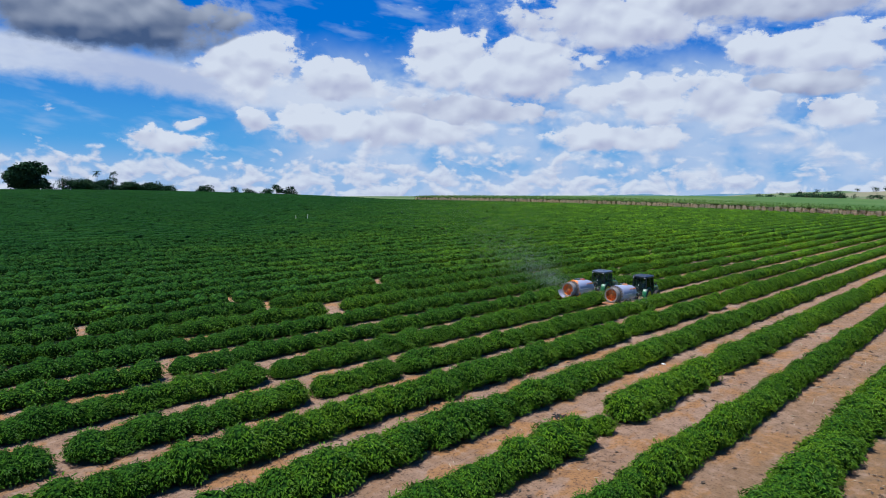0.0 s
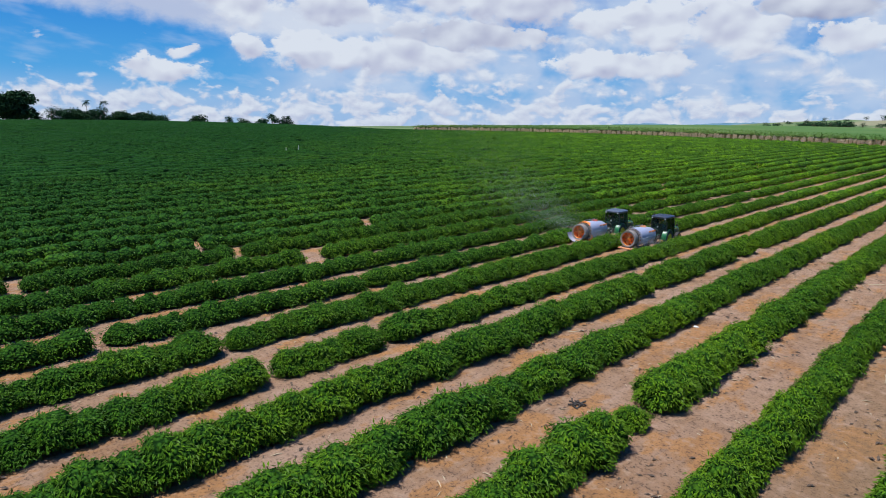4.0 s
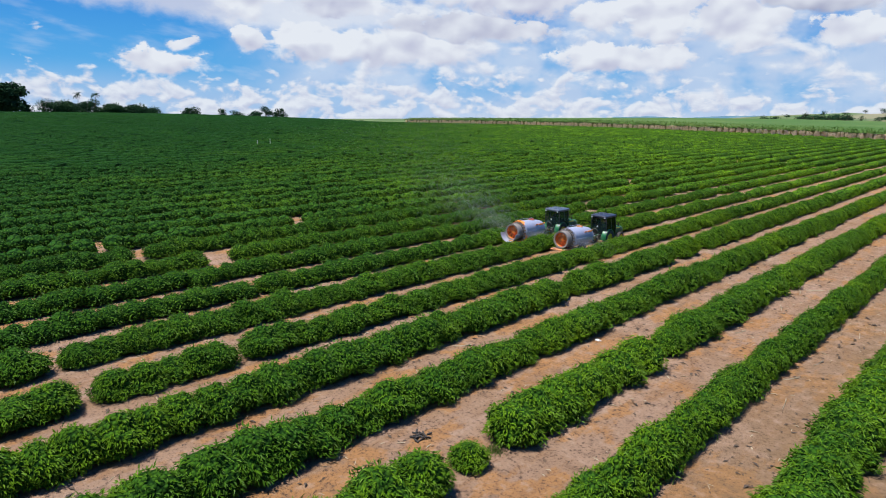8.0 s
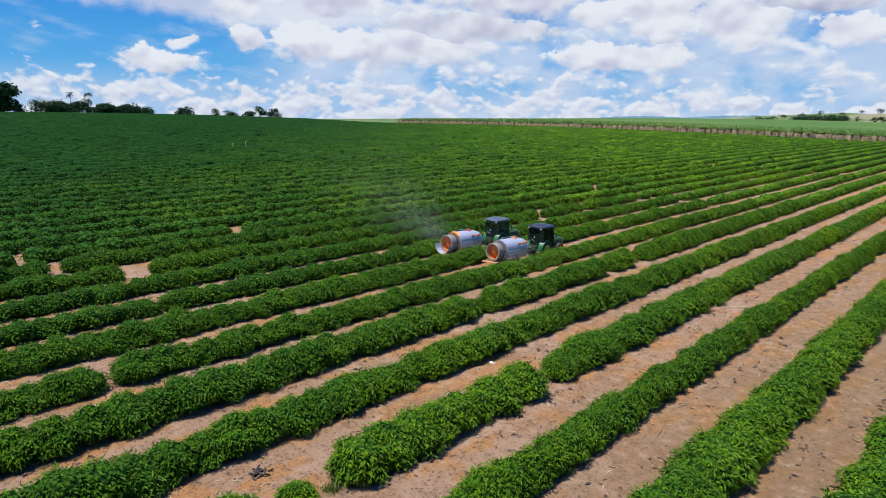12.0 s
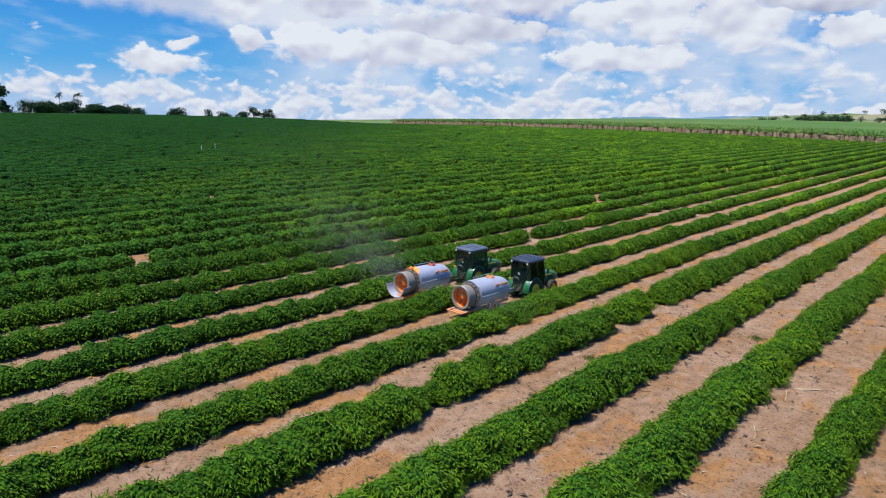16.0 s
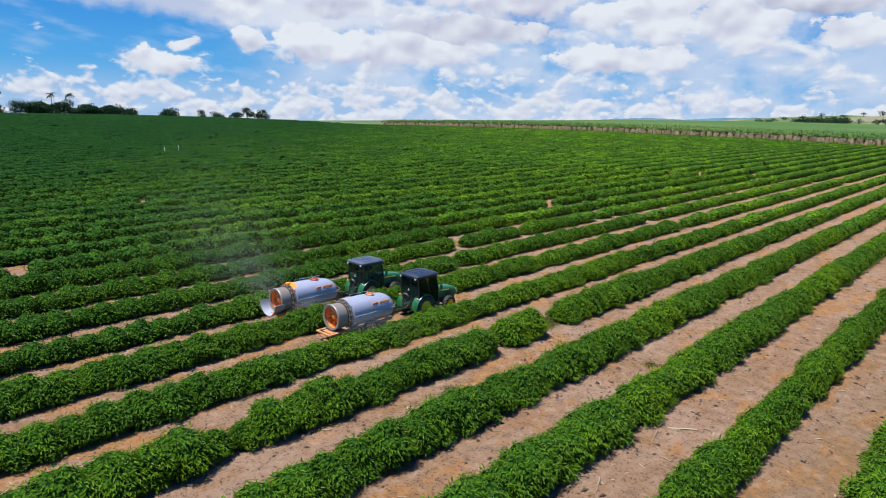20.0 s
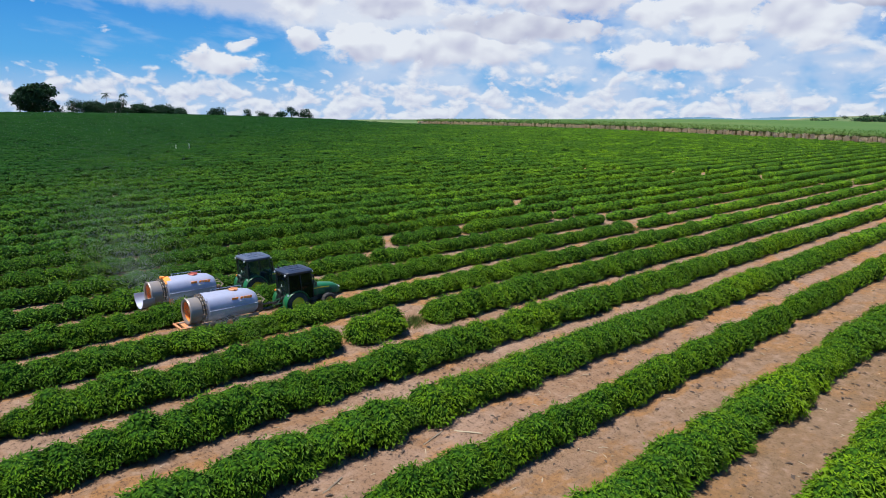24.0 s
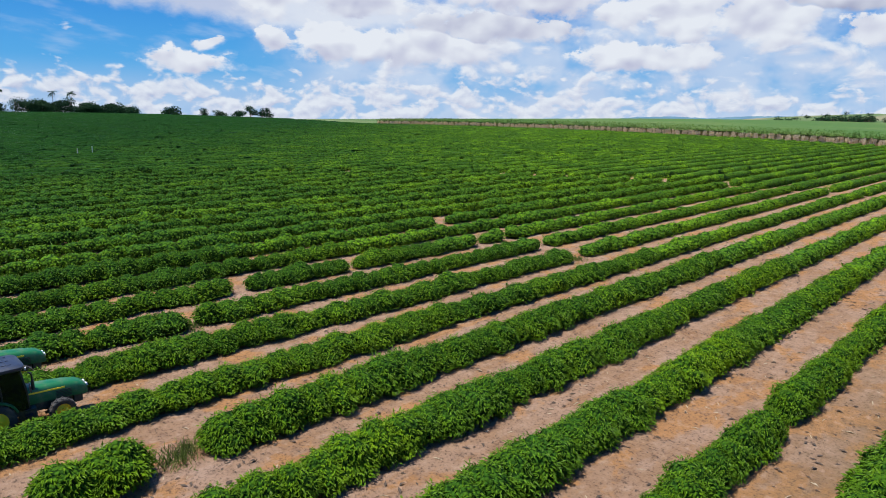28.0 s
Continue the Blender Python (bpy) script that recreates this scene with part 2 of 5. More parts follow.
def leafy(name, dark, light, warm, rough=0.5, patch=0.05, crop=False, thin=0.13, gloss=0.11, dense=0.0):
    """Leaves: every leaf its own green, plants a little apart, some stretches yellower."""
    m, n, s = material(name, rough, 0.0, gloss)
    geo = n.add("ShaderNodeNewGeometry")
    plant = n.add("ShaderNodeObjectInfo").outputs["Random"]
    stretch = n.noise(geo.outputs["Position"], patch, 4, 0.65)
    c = n.mix(geo.outputs["Random Per Island"], dark, light)
    c = n.mix(n.math("MULTIPLY", plant, 0.20), c, light)
    ripe = n.span(stretch, 0.44, 0.66)
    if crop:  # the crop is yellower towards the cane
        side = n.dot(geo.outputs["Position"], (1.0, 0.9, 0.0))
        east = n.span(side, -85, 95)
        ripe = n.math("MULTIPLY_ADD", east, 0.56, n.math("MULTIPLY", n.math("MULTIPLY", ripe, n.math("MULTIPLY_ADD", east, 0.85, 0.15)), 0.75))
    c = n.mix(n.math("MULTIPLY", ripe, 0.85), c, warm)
    if crop:  # and darker towards the tree belt: cloud shade painted into the green
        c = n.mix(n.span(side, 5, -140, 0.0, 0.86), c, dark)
    grain = n.noise(geo.outputs["Position"], 2.6 if crop else 0.35, 4, 0.65)
    c = n.mix(n.span(grain, 0.35, 0.65, 0.45 if crop else 0.6, 0.0), c, dark)
    if dense:  # a close mass of small leaves: each a raised cell of its own green, gap shade painted between
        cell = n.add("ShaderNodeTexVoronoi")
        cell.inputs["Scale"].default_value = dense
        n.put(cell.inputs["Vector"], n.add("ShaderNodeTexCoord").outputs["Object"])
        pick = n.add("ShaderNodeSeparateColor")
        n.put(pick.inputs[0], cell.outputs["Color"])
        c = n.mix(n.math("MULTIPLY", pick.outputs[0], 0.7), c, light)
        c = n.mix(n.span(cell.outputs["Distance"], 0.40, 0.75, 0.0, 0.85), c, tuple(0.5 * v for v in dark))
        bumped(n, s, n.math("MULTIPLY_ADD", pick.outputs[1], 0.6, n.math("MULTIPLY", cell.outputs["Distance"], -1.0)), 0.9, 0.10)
    n.put(s.inputs["Base Color"], c)
    leaf = n.add("ShaderNodeBsdfTranslucent")
    n.put(leaf.inputs[0], c)
    both = n.add("ShaderNodeMixShader")
    both.inputs[0].default_value = thin
    n.put(both.inputs[1], s.outputs[0])
    n.put(both.inputs[2], leaf.outputs[0])
    n.put(m.node_tree.nodes["Material Output"].inputs[0], both.outputs[0])
    return m


def soil_ground():
    m, n, s = material("soil_and_pasture", 0.95, 0.0, 0.15)
    at = n.add("ShaderNodeNewGeometry").outputs["Position"]
    xyz = n.add("ShaderNodeSeparateXYZ")
    n.put(xyz.inputs[0], at)
    long = n.vec(n.math("MULTIPLY", xyz.outputs[0], 1.0), n.math("MULTIPLY", xyz.outputs[1], 0.25))
    wide = n.noise(at, 0.22, 4, 0.6)
    track = n.noise(long, 1.3, 5, 0.65)
    grit = n.noise(at, 9.0, 6, 0.7)
    crumbs = n.noise(at, 38.0, 3, 0.7)
    patchy = n.noise(at, 2.2, 5, 0.65)
    stain = n.noise(n.vec(xyz.outputs[0], n.math("MULTIPLY", xyz.outputs[1], 0.55), 7.0), 0.75, 5, 0.6)
    c = n.mix(n.span(wide, 0.35, 0.66), (0.245, 0.145, 0.085), (0.292, 0.187, 0.127))
    c = n.mix(n.math("MULTIPLY", n.span(stain, 0.50, 0.58), 0.85), c, (0.318, 0.155, 0.057))
    c = n.mix(n.math("MULTIPLY", n.span(track, 0.50, 0.66), 0.65), c, (0.236, 0.122, 0.055))
    c = n.mix(n.math("MULTIPLY", n.span(track, 0.45, 0.30), 0.70), c, (0.323, 0.217, 0.158))
    c = n.mix(n.math("MULTIPLY", n.span(patchy, 0.50, 0.66), 0.50), c, (0.139, 0.087, 0.058))
    c = n.mix(n.math("MULTIPLY", n.span(patchy, 0.46, 0.32), 0.50), c, (0.356, 0.253, 0.185))
    c = n.mix(n.math("MULTIPLY", n.math("MULTIPLY", n.span(grit, 0.50, 0.62), n.span(patchy, 0.36, 0.60, 0.25, 1.0)), 0.85), c, (0.055, 0.034, 0.024))
    c = n.mix(n.math("MULTIPLY", n.span(crumbs, 0.60, 0.70), 0.5), c, (0.054, 0.036, 0.026))
    c = n.mix(n.math("MULTIPLY", n.span(crumbs, 0.38, 0.28), 0.35), c, (0.370, 0.275, 0.205))
    # the outer lanes are duller brown, some of the lens's corner darkening painted in
    c = n.mix(n.math("MULTIPLY", n.span(xyz.outputs[0], -11, -5), n.span(patchy, 0.30, 0.60, 0.20, 0.65)), c, (0.169, 0.109, 0.055))
    field = n.math("MULTIPLY", n.span(xyz.outputs[0], -394, -388), n.math("MULTIPLY", n.span(xyz.outputs[1], 298, 292), n.span(xyz.outputs[0], 62, 58)))
    turf = n.noise(at, 0.012, 6, 0.65)
    g = n.mix(n.span(turf, 0.35, 0.65), (0.049, 0.096, 0.031), (0.104, 0.136, 0.053))
    g = n.mix(n.math("MULTIPLY", n.span(n.noise(at, 0.004, 3, 0.5), 0.44, 0.58), 0.85), g, (0.195, 0.165, 0.099))
    dry = n.math("MULTIPLY", n.span(xyz.outputs[0], -290, -225), n.span(xyz.outputs[1], 1040, 1110))
    g = n.mix(n.math("MULTIPLY", dry, 0.60), g, (0.228, 0.187, 0.126))
    n.put(s.inputs["Base Color"], n.mix(field, g, c))
    bumped(n, s, n.math("ADD", n.math("ADD", grit, n.math("MULTIPLY", crumbs, 0.5)), track), 0.9, 0.12)
    return m


SOIL = soil_ground()
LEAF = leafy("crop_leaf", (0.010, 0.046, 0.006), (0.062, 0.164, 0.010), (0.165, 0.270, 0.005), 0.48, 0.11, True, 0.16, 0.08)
# Bush cores: a darker copy of crop_leaf, the crown's inner shade in its colour
SHADED_INNER_LEAF = leafy("shaded_inner_crop_leaf", (0.005, 0.026, 0.005), (0.024, 0.074, 0.007), (0.075, 0.145, 0.004), 0.8, 0.11, True, 0.0, 0.03, 8.5)
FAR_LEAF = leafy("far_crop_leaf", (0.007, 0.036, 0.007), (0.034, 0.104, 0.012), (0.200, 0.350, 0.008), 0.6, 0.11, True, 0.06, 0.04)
# Far crown mass: darker copy of far_crop_leaf, leaf-gap shade painted in
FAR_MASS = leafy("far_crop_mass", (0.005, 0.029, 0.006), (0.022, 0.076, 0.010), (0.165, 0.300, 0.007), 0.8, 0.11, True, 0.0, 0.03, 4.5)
# Far trees: a mild bluish distance haze is mixed into this green
TREE_LEAF = leafy("tree_leaf", (0.009, 0.030, 0.015), (0.020, 0.052, 0.022), (0.03, 0.062, 0.024), 0.7, 0.05, False, 0.1, 0.03)
CANE_LEAF = leafy("cane_leaf", (0.045, 0.098, 0.018), (0.078, 0.142, 0.030), (0.120, 0.160, 0.040), 0.7, 0.01)
CANE_DRY = leafy("dry_cane", (0.58, 0.47, 0.31), (0.85, 0.75, 0.54), (0.78, 0.66, 0.44), 0.8, 0.05, False, 0.3)
# Wall behind the dry cane, toned darker to paint the shade in its gaps
CANE_BACKING = leafy("dark_cane_backing", (0.15, 0.14, 0.055), (0.32, 0.27, 0.14), (0.26, 0.25, 0.11), 0.8, 0.4)
# Woods under air haze: the blue is painted in, no haze is rendered
HAZED_RIDGE = leafy("hazed_far_woods", (0.085, 0.16, 0.22), (0.11, 0.19, 0.25), (0.15, 0.23, 0.26), 0.9, 0.004, False, 0.0, 0.0)
GRASS = leafy("grass_blade", (0.056, 0.099, 0.019), (0.161, 0.211, 0.050), (0.211, 0.223, 0.062), 0.6, 0.3, False, 0.45)
BARK = paint("bark", (0.11, 0.08, 0.055), 0.9, 0, 0.5, (0.2, 0.16, 0.12))
STRAW = paint("dry_straw", (0.354, 0.286, 0.190), 0.85, 0, 0.4, (0.272, 0.204, 0.136))
CLOD = paint("dark_litter", (0.058, 0.039, 0.027), 0.95, 0, 0.4, (0.136, 0.095, 0.068))
CHAR = paint("charred_wood", (0.03, 0.025, 0.022), 0.95, 0, 0.3, (0.12, 0.09, 0.07))
WHITE = paint("white_plastic", (0.530, 0.530, 0.517), 0.5)
GREEN = paint("green_tractor_paint", (0.008, 0.102, 0.031), 0.33, 0, 0.22)
YELLOW = paint("yellow_rim_paint", (0.85, 0.60, 0.02), 0.42, 0, 0.2)
RUBBER = paint("tyre_rubber", (0.022, 0.022, 0.024), 0.8, 0, 0.55, (0.17, 0.125, 0.09))
BLACK = paint("black_plastic", (0.014, 0.014, 0.017), 0.42, 0, 0.12)
CHASSIS = paint("dark_chassis", (0.022, 0.035, 0.028), 0.55, 0, 0.45)
ROOF_DARK = paint("dark_roof", (0.018, 0.024, 0.042), 0.34, 0, 0.15, (0.12, 0.12, 0.13))
ROOF_GREY = paint("grey_roof", (0.055, 0.070, 0.105), 0.36, 0, 0.3, (0.20, 0.19, 0.19))
STEEL = paint("brushed_tank_steel", (0.33, 0.345, 0.435), 0.42, 0.30, 0.28, (0.25, 0.22, 0.22))
STEEL_DIM = paint("dusty_fan_steel", (0.27, 0.235, 0.205), 0.5, 0.35, 0.5, (0.27, 0.21, 0.16))
ORANGE = paint("orange_paint", (0.92, 0.27, 0.03), 0.45, 0, 0.25, (0.45, 0.27, 0.16))
LID = paint("faded_red_lid", (0.340, 0.058, 0.034), 0.5, 0, 0.35)
TRAY = paint("dusty_orange_tray", (0.48, 0.19, 0.07), 0.6, 0, 0.6, (0.36, 0.25, 0.16))
RUST = paint("nozzle_brass", (0.156, 0.102, 0.054), 0.55, 0.4, 0.5)
CHROME = paint("bright_metal", (0.6, 0.6, 0.62), 0.25, 0.9, 0.2)
LAMP = paint("lamp_lens", (0.544, 0.558, 0.578), 0.15, 0, 0.05)


def tinted_glass(name, colour, alpha):
    m, n, s = material(name, 0.06, 0.0, 0.6)
    s.inputs["Base Color"].default_value = (*colour, 1)
    s.inputs["Alpha"].default_value = alpha
    return m


GLASS = tinted_glass("tinted_cab_glass", (0.02, 0.04, 0.038), 0.58)
DARK_GLASS = tinted_glass("black_cab_screen", (0.006, 0.006, 0.008), 0.97)


# ---- building helpers ----
def part(name, bm, mat, parent, label="", smooth=False):
    me = bpy.data.meshes.new(name)
    bm.to_mesh(me)
    bm.free()
    me.materials.append(mat)
    if smooth:
        me.polygons.foreach_set("use_smooth", [True] * len(me.polygons))
        me.set_sharp_from_angle(angle=radians(40))
    ob = new(name, me)
    ob.parent = parent
    return tagged(ob, label)


def mesh_of(name, verts, faces, mat, smooth=False, inner=None):
    """A mesh from arrays: verts (n, 3), faces (m, 3 or 4)."""
    verts, faces = np.asarray(verts, np.float32), np.asarray(faces, np.int32)
    me = bpy.data.meshes.new(name)
    k = faces.shape[1]
    me.vertices.add(len(verts))
    me.vertices.foreach_set("co", verts.ravel())
    me.loops.add(faces.size)
    me.loops.foreach_set("vertex_index", faces.ravel())
    me.polygons.add(len(faces))
    me.polygons.foreach_set("loop_start", np.arange(0, faces.size, k, dtype=np.int32))
    if smooth:
        me.polygons.foreach_set("use_smooth", np.ones(len(faces), bool))
    me.update(calc_edges=True)
    me.materials.append(mat)
    if inner:  # a run of faces of another material: (first, last, material)
        me.materials.append(inner[2])
        index = np.zeros(len(faces), np.int32)
        index[inner[0]:inner[1]] = 1
        me.polygons.foreach_set("material_index", index)
    return me


def box(bm, size, at, bevel=0.02, turn=None, taper=1.0):
    """A bevelled block; taper narrows its top."""
    made = bmesh.ops.create_cube(bm, size=1.0)["verts"]
    for v in made:
        k = taper if v.co.z > 0 else 1.0
        v.co = Vector((v.co.x * size[0] * k, v.co.y * size[1] * k, v.co.z * size[2]))
    if bevel:
        edges = list({e for v in made for e in v.link_edges})
        out = bmesh.ops.bevel(bm, geom=edges, offset=bevel, segments=2, affect="EDGES", profile=0.6)
        made = list({v for f in out["faces"] for v in f.verts} | {v for v in made if v.is_valid})
    m = Matrix.Translation(at) @ (turn or Matrix())
    bmesh.ops.transform(bm, matrix=m, verts=made)


def lathe(bm, profile, axis, at, steps=32, close=False):
    """A turned body: profile of (radius, place along the axis)."""
    rings = []
    ax = Vector(axis).normalized()
    s = ax.orthogonal().normalized()
    t = ax.cross(s)
    for r, h in profile:
        rings.append([bm.verts.new(Vector(at) + ax * h + (s * math.cos(a) + t * math.sin(a)) * max(r, 1e-4))
                      for a in (2 * math.pi * i / steps for i in range(steps))])
    for p, q in zip(rings, rings[1:] + ([rings[0]] if close else [])):
        for i in range(steps):
            bm.faces.new((p[i], p[(i + 1) % steps], q[(i + 1) % steps], q[i]))


def tube(bm, points, radius, steps=8):
    """A round bar along points."""
    points = [Vector(p) for p in points]
    rings = []
    for i, p in enumerate(points):
        d = (points[min(i + 1, len(points) - 1)] - points[max(i - 1, 0)]).normalized()
        s = d.orthogonal().normalized() if not rings else (last - d * last.dot(d)).normalized()
        last = s
        t = d.cross(s)
        rings.append([bm.verts.new(p + (s * math.cos(a) + t * math.sin(a)) * radius) for a in (2 * math.pi * k / steps for k in range(steps))])
    for p, q in zip(rings, rings[1:]):
        for k in range(steps):
            bm.faces.new((p[k], p[(k + 1) % steps], q[(k + 1) % steps], q[k]))
    bm.faces.new(rings[0][::-1])
    bm.faces.new(rings[-1])


def loft(bm, sections, cap=True):
    """A skin over closed sections of equal length."""
    rings = [[bm.verts.new(p) for p in sec] for sec in sections]
    n = len(rings[0])
    for p, q in zip(rings, rings[1:]):
        for k in range(n):
            bm.faces.new((p[k], p[(k + 1) % n], q[(k + 1) % n], q[k]))
    if cap:
        bm.faces.new(rings[0][::-1])
        bm.faces.new(rings[-1])
    bmesh.ops.recalc_face_normals(bm, faces=bm.faces)


def leaves(base, out, normal, length, width):
    """Arrays of folded four-cornered leaves: base points, directions, normals, lengths, widths."""
    out = out / np.linalg.norm(out, axis=1, keepdims=True)
    side = np.cross(out, normal)
    side /= np.linalg.norm(side, axis=1, keepdims=True) + 1e-9
    nrm = np.cross(side, out)
    L, W = length[:, None], width[:, None]
    mid = base + out * L * 0.42
    v = np.stack([base, mid + side * W + nrm * W * 0.5, base + out * L - nrm * L * 0.12, mid - side * W + nrm * W * 0.5], 1).reshape(-1, 3)
    i = np.arange(len(base))[:, None] * 4
    f = np.concatenate([i + [0, 1, 2], i + [0, 2, 3]], 1).reshape(-1, 3)
    return v, f


def unit(rng, n):
    v = rng.normal(size=(n, 3))
    return v / np.linalg.norm(v, axis=1, keepdims=True)


def lumps(p, seed):
    """Soft bumps over directions or places."""
    s = np.zeros(len(p))
    rng = np.random.default_rng(seed)
    for k in (1.7, 3.1, 5.3):
        for _ in range(3):
            d = rng.normal(size=3)
            s += np.sin(p @ d * k + rng.uniform(0, 6.28)) / (k * 1.6)
    return s


# ---- the large structure: ground, far land ----
def land(x, y):
    """Height of the ground: a flat field that falls away past its far edge, low hills beyond."""
    z = -(0.035 + 0.075 * np.clip((y - 420) / 150, 0, 1)) * np.clip(-396 - x, 0, 4000) - 0.02 * np.clip(x - 70, 0, 900)
    dip = np.clip((-x - 90) / 210, 0, 1) * np.clip((y - 100) / 180, 0, 1)
    z = z - 3.4 * dip * dip
    far = np.clip((y - 520) / 500, 0, 1)
    z = z - 9.0 * far * far
    for cx, cy, h, sx, sy in ((-190, 1250, 15, 260, 230), (80, 1350, 17, 260, 260), (-720, 1900, 30, 500, 260), (-1100, 2300, 40, 300, 260)):
        z = z + h * np.exp(-((x - cx) / sx) ** 2 - ((y - cy) / sy) ** 2)
    return z


def axis_lines(fine0, fine1, step, out):
    a = list(np.arange(fine0, fine1 + 0.1, step))
    return np.array([fine0 - d for d in out[::-1]] + a + [fine1 + d for d in out])


gx = axis_lines(-480, 120, 20, [60, 140, 240, 360, 500, 680, 900, 1200, 1700, 2400, 3300, 4300])
gy = axis_lines(-60, 460, 20, [40, 90, 150, 220, 300, 380, 460, 540, 620, 700, 780, 860, 940, 1020, 1120, 1250, 1400, 1600, 1850, 2150, 2500, 3000, 3600, 4200])
GX, GY = np.meshgrid(gx, gy)
gv = np.stack([GX.ravel(), GY.ravel(), land(GX.ravel(), GY.ravel())], 1)
nx = len(gx)
ii = (np.arange(len(gy) - 1)[:, None] * nx + np.arange(nx - 1)[None]).ravel()
ground = new("ground", mesh_of("ground", gv, np.stack([ii, ii + 1, ii + nx + 1, ii + nx], 1), SOIL, True))
tagged(ground, "bare sandy reddish soil between crop rows, green pasture beyond", "ground", kind="structure")

# a far wooded ridge, the blue of distance haze painted into its colour
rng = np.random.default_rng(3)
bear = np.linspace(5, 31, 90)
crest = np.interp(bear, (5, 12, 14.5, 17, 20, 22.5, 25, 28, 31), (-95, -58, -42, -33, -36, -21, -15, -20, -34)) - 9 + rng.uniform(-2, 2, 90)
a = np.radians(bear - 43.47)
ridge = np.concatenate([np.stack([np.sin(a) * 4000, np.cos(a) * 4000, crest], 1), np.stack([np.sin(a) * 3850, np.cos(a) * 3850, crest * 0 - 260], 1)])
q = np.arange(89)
far_ridge = new("distant_ridge", mesh_of("distant_ridge", ridge, np.stack([q, q + 1, q + 91, q + 90], 1), HAZED_RIDGE, True))
tagged(far_ridge, "low wooded ridge on the horizon, haze blue in its colour", "backdrop", kind="structure")

# ---- the crop ----
FIELD_END = 286.0
SPACING, FIRST = 3.74, -12.94     # rows lie along y, row k at x = FIRST - SPACING * k
GAPS = {-1: [(71.6, 72.2)], 0: [(22.0, 22.6), (23.9, 24.7), (33.95, 34.9)], 1: [(16.6, 16.75)], 2: [(55.4, 57.0), (52.0, 52.6)],
        3: [(6.4, 7.0), (16.7, 17.2), (22.2, 22.8)], 4: [(16.8, 17.3), (86.6, 88.6)], 5: [(13.2, 14.0), (27.5, 27.9), (61.3, 62.0), (87.8, 89.4)],
        6: [(65.7, 66.5), (73.3, 74.0), (85.2, 86.1), (88.2, 89.3)], 7: [(28.6, 30.5)], 8: [(88.2, 89.7), (13.0, 13.8), (25.8, 26.6)], 9: [(40.2, 41.0)]}
LOW = {0: [(22.6, 24.0)], 2: [(38.0, 40.4)]}


def row_x(k):
    return FIRST - SPACING * k


def nearness(x, y):
    """Distance from the strip along which the field is seen from close by."""
    return math.hypot(x - 0.0, y - min(max(y, 0.0), 52.0))


def bush_mesh(seed, count, size):
    """One bush: leaves hanging all over a lumpy crown, 1.05 m high."""
    rng = np.random.default_rng(seed)
    d = unit(rng, count)
    d[:, 2] = np.abs(d[:, 2]) * 1.15 - 0.33
    d /= np.linalg.norm(d, axis=1, keepdims=True)
    r = (1 + 0.20 * lumps(d * 1.5, seed)) * rng.uniform(0.90, 1.04, count)
    fill = (0.85 - 0.50 * size) / 0.75
    radii = np.array([0.74, 0.72, 0.66]) * fill
    p = d * r[:, None] * radii + [0, 0, 0.40]
    p[:, 2] = np.clip(p[:, 2], 0.10, None)
    flat = d * [1, 1, 0.25]
    out = flat + rng.normal(size=(count, 3)) * 0.55 + np.array([0, 0, -0.42])
    nrm = d + np.array([0, 0, 0.62 if count > 600 else 0.42]) + rng.normal(size=(count, 3)) * 0.25
    length = size * rng.uniform(0.75, 1.25, count)
    v, f = leaves(p, out, nrm, length, length * (0.15 if count > 600 else 0.19))
    # solid core under the leaves, in the darker leaf copy with painted shade
    n1, n2 = (9, 14) if count > 600 else (7, 10)
    th = np.linspace(0.02, 1.95, n1)[:, None]
    ph = np.linspace(0, 2 * np.pi, n2, endpoint=False)[None]
    c = np.stack([np.sin(th) * np.cos(ph), np.sin(th) * np.sin(ph), np.cos(th) + 0 * ph], -1).reshape(-1, 3)
    cv = c * radii * (0.95 * (1 + 0.20 * lumps(c * 1.5, seed)))[:, None] + [0, 0, 0.40]
    cv[:, 2] = np.clip(cv[:, 2], 0.02, None)
    a = (np.arange(n1 - 1)[:, None] * n2 + np.arange(n2)[None])
    b = (np.arange(n1 - 1)[:, None] * n2 + (np.arange(n2)[None] + 1) % n2)
    q = np.stack([a, b, b + n2, a, b + n2, a + n2], -1).reshape(-1, 3)
    me = mesh_of("bush", np.concatenate([v, cv]), np.concatenate([f, q + len(v)]), LEAF, inner=(len(f), len(f) + len(q), SHADED_INNER_LEAF if count > 200 else FAR_MASS))
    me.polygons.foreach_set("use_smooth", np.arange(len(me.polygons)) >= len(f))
    return me


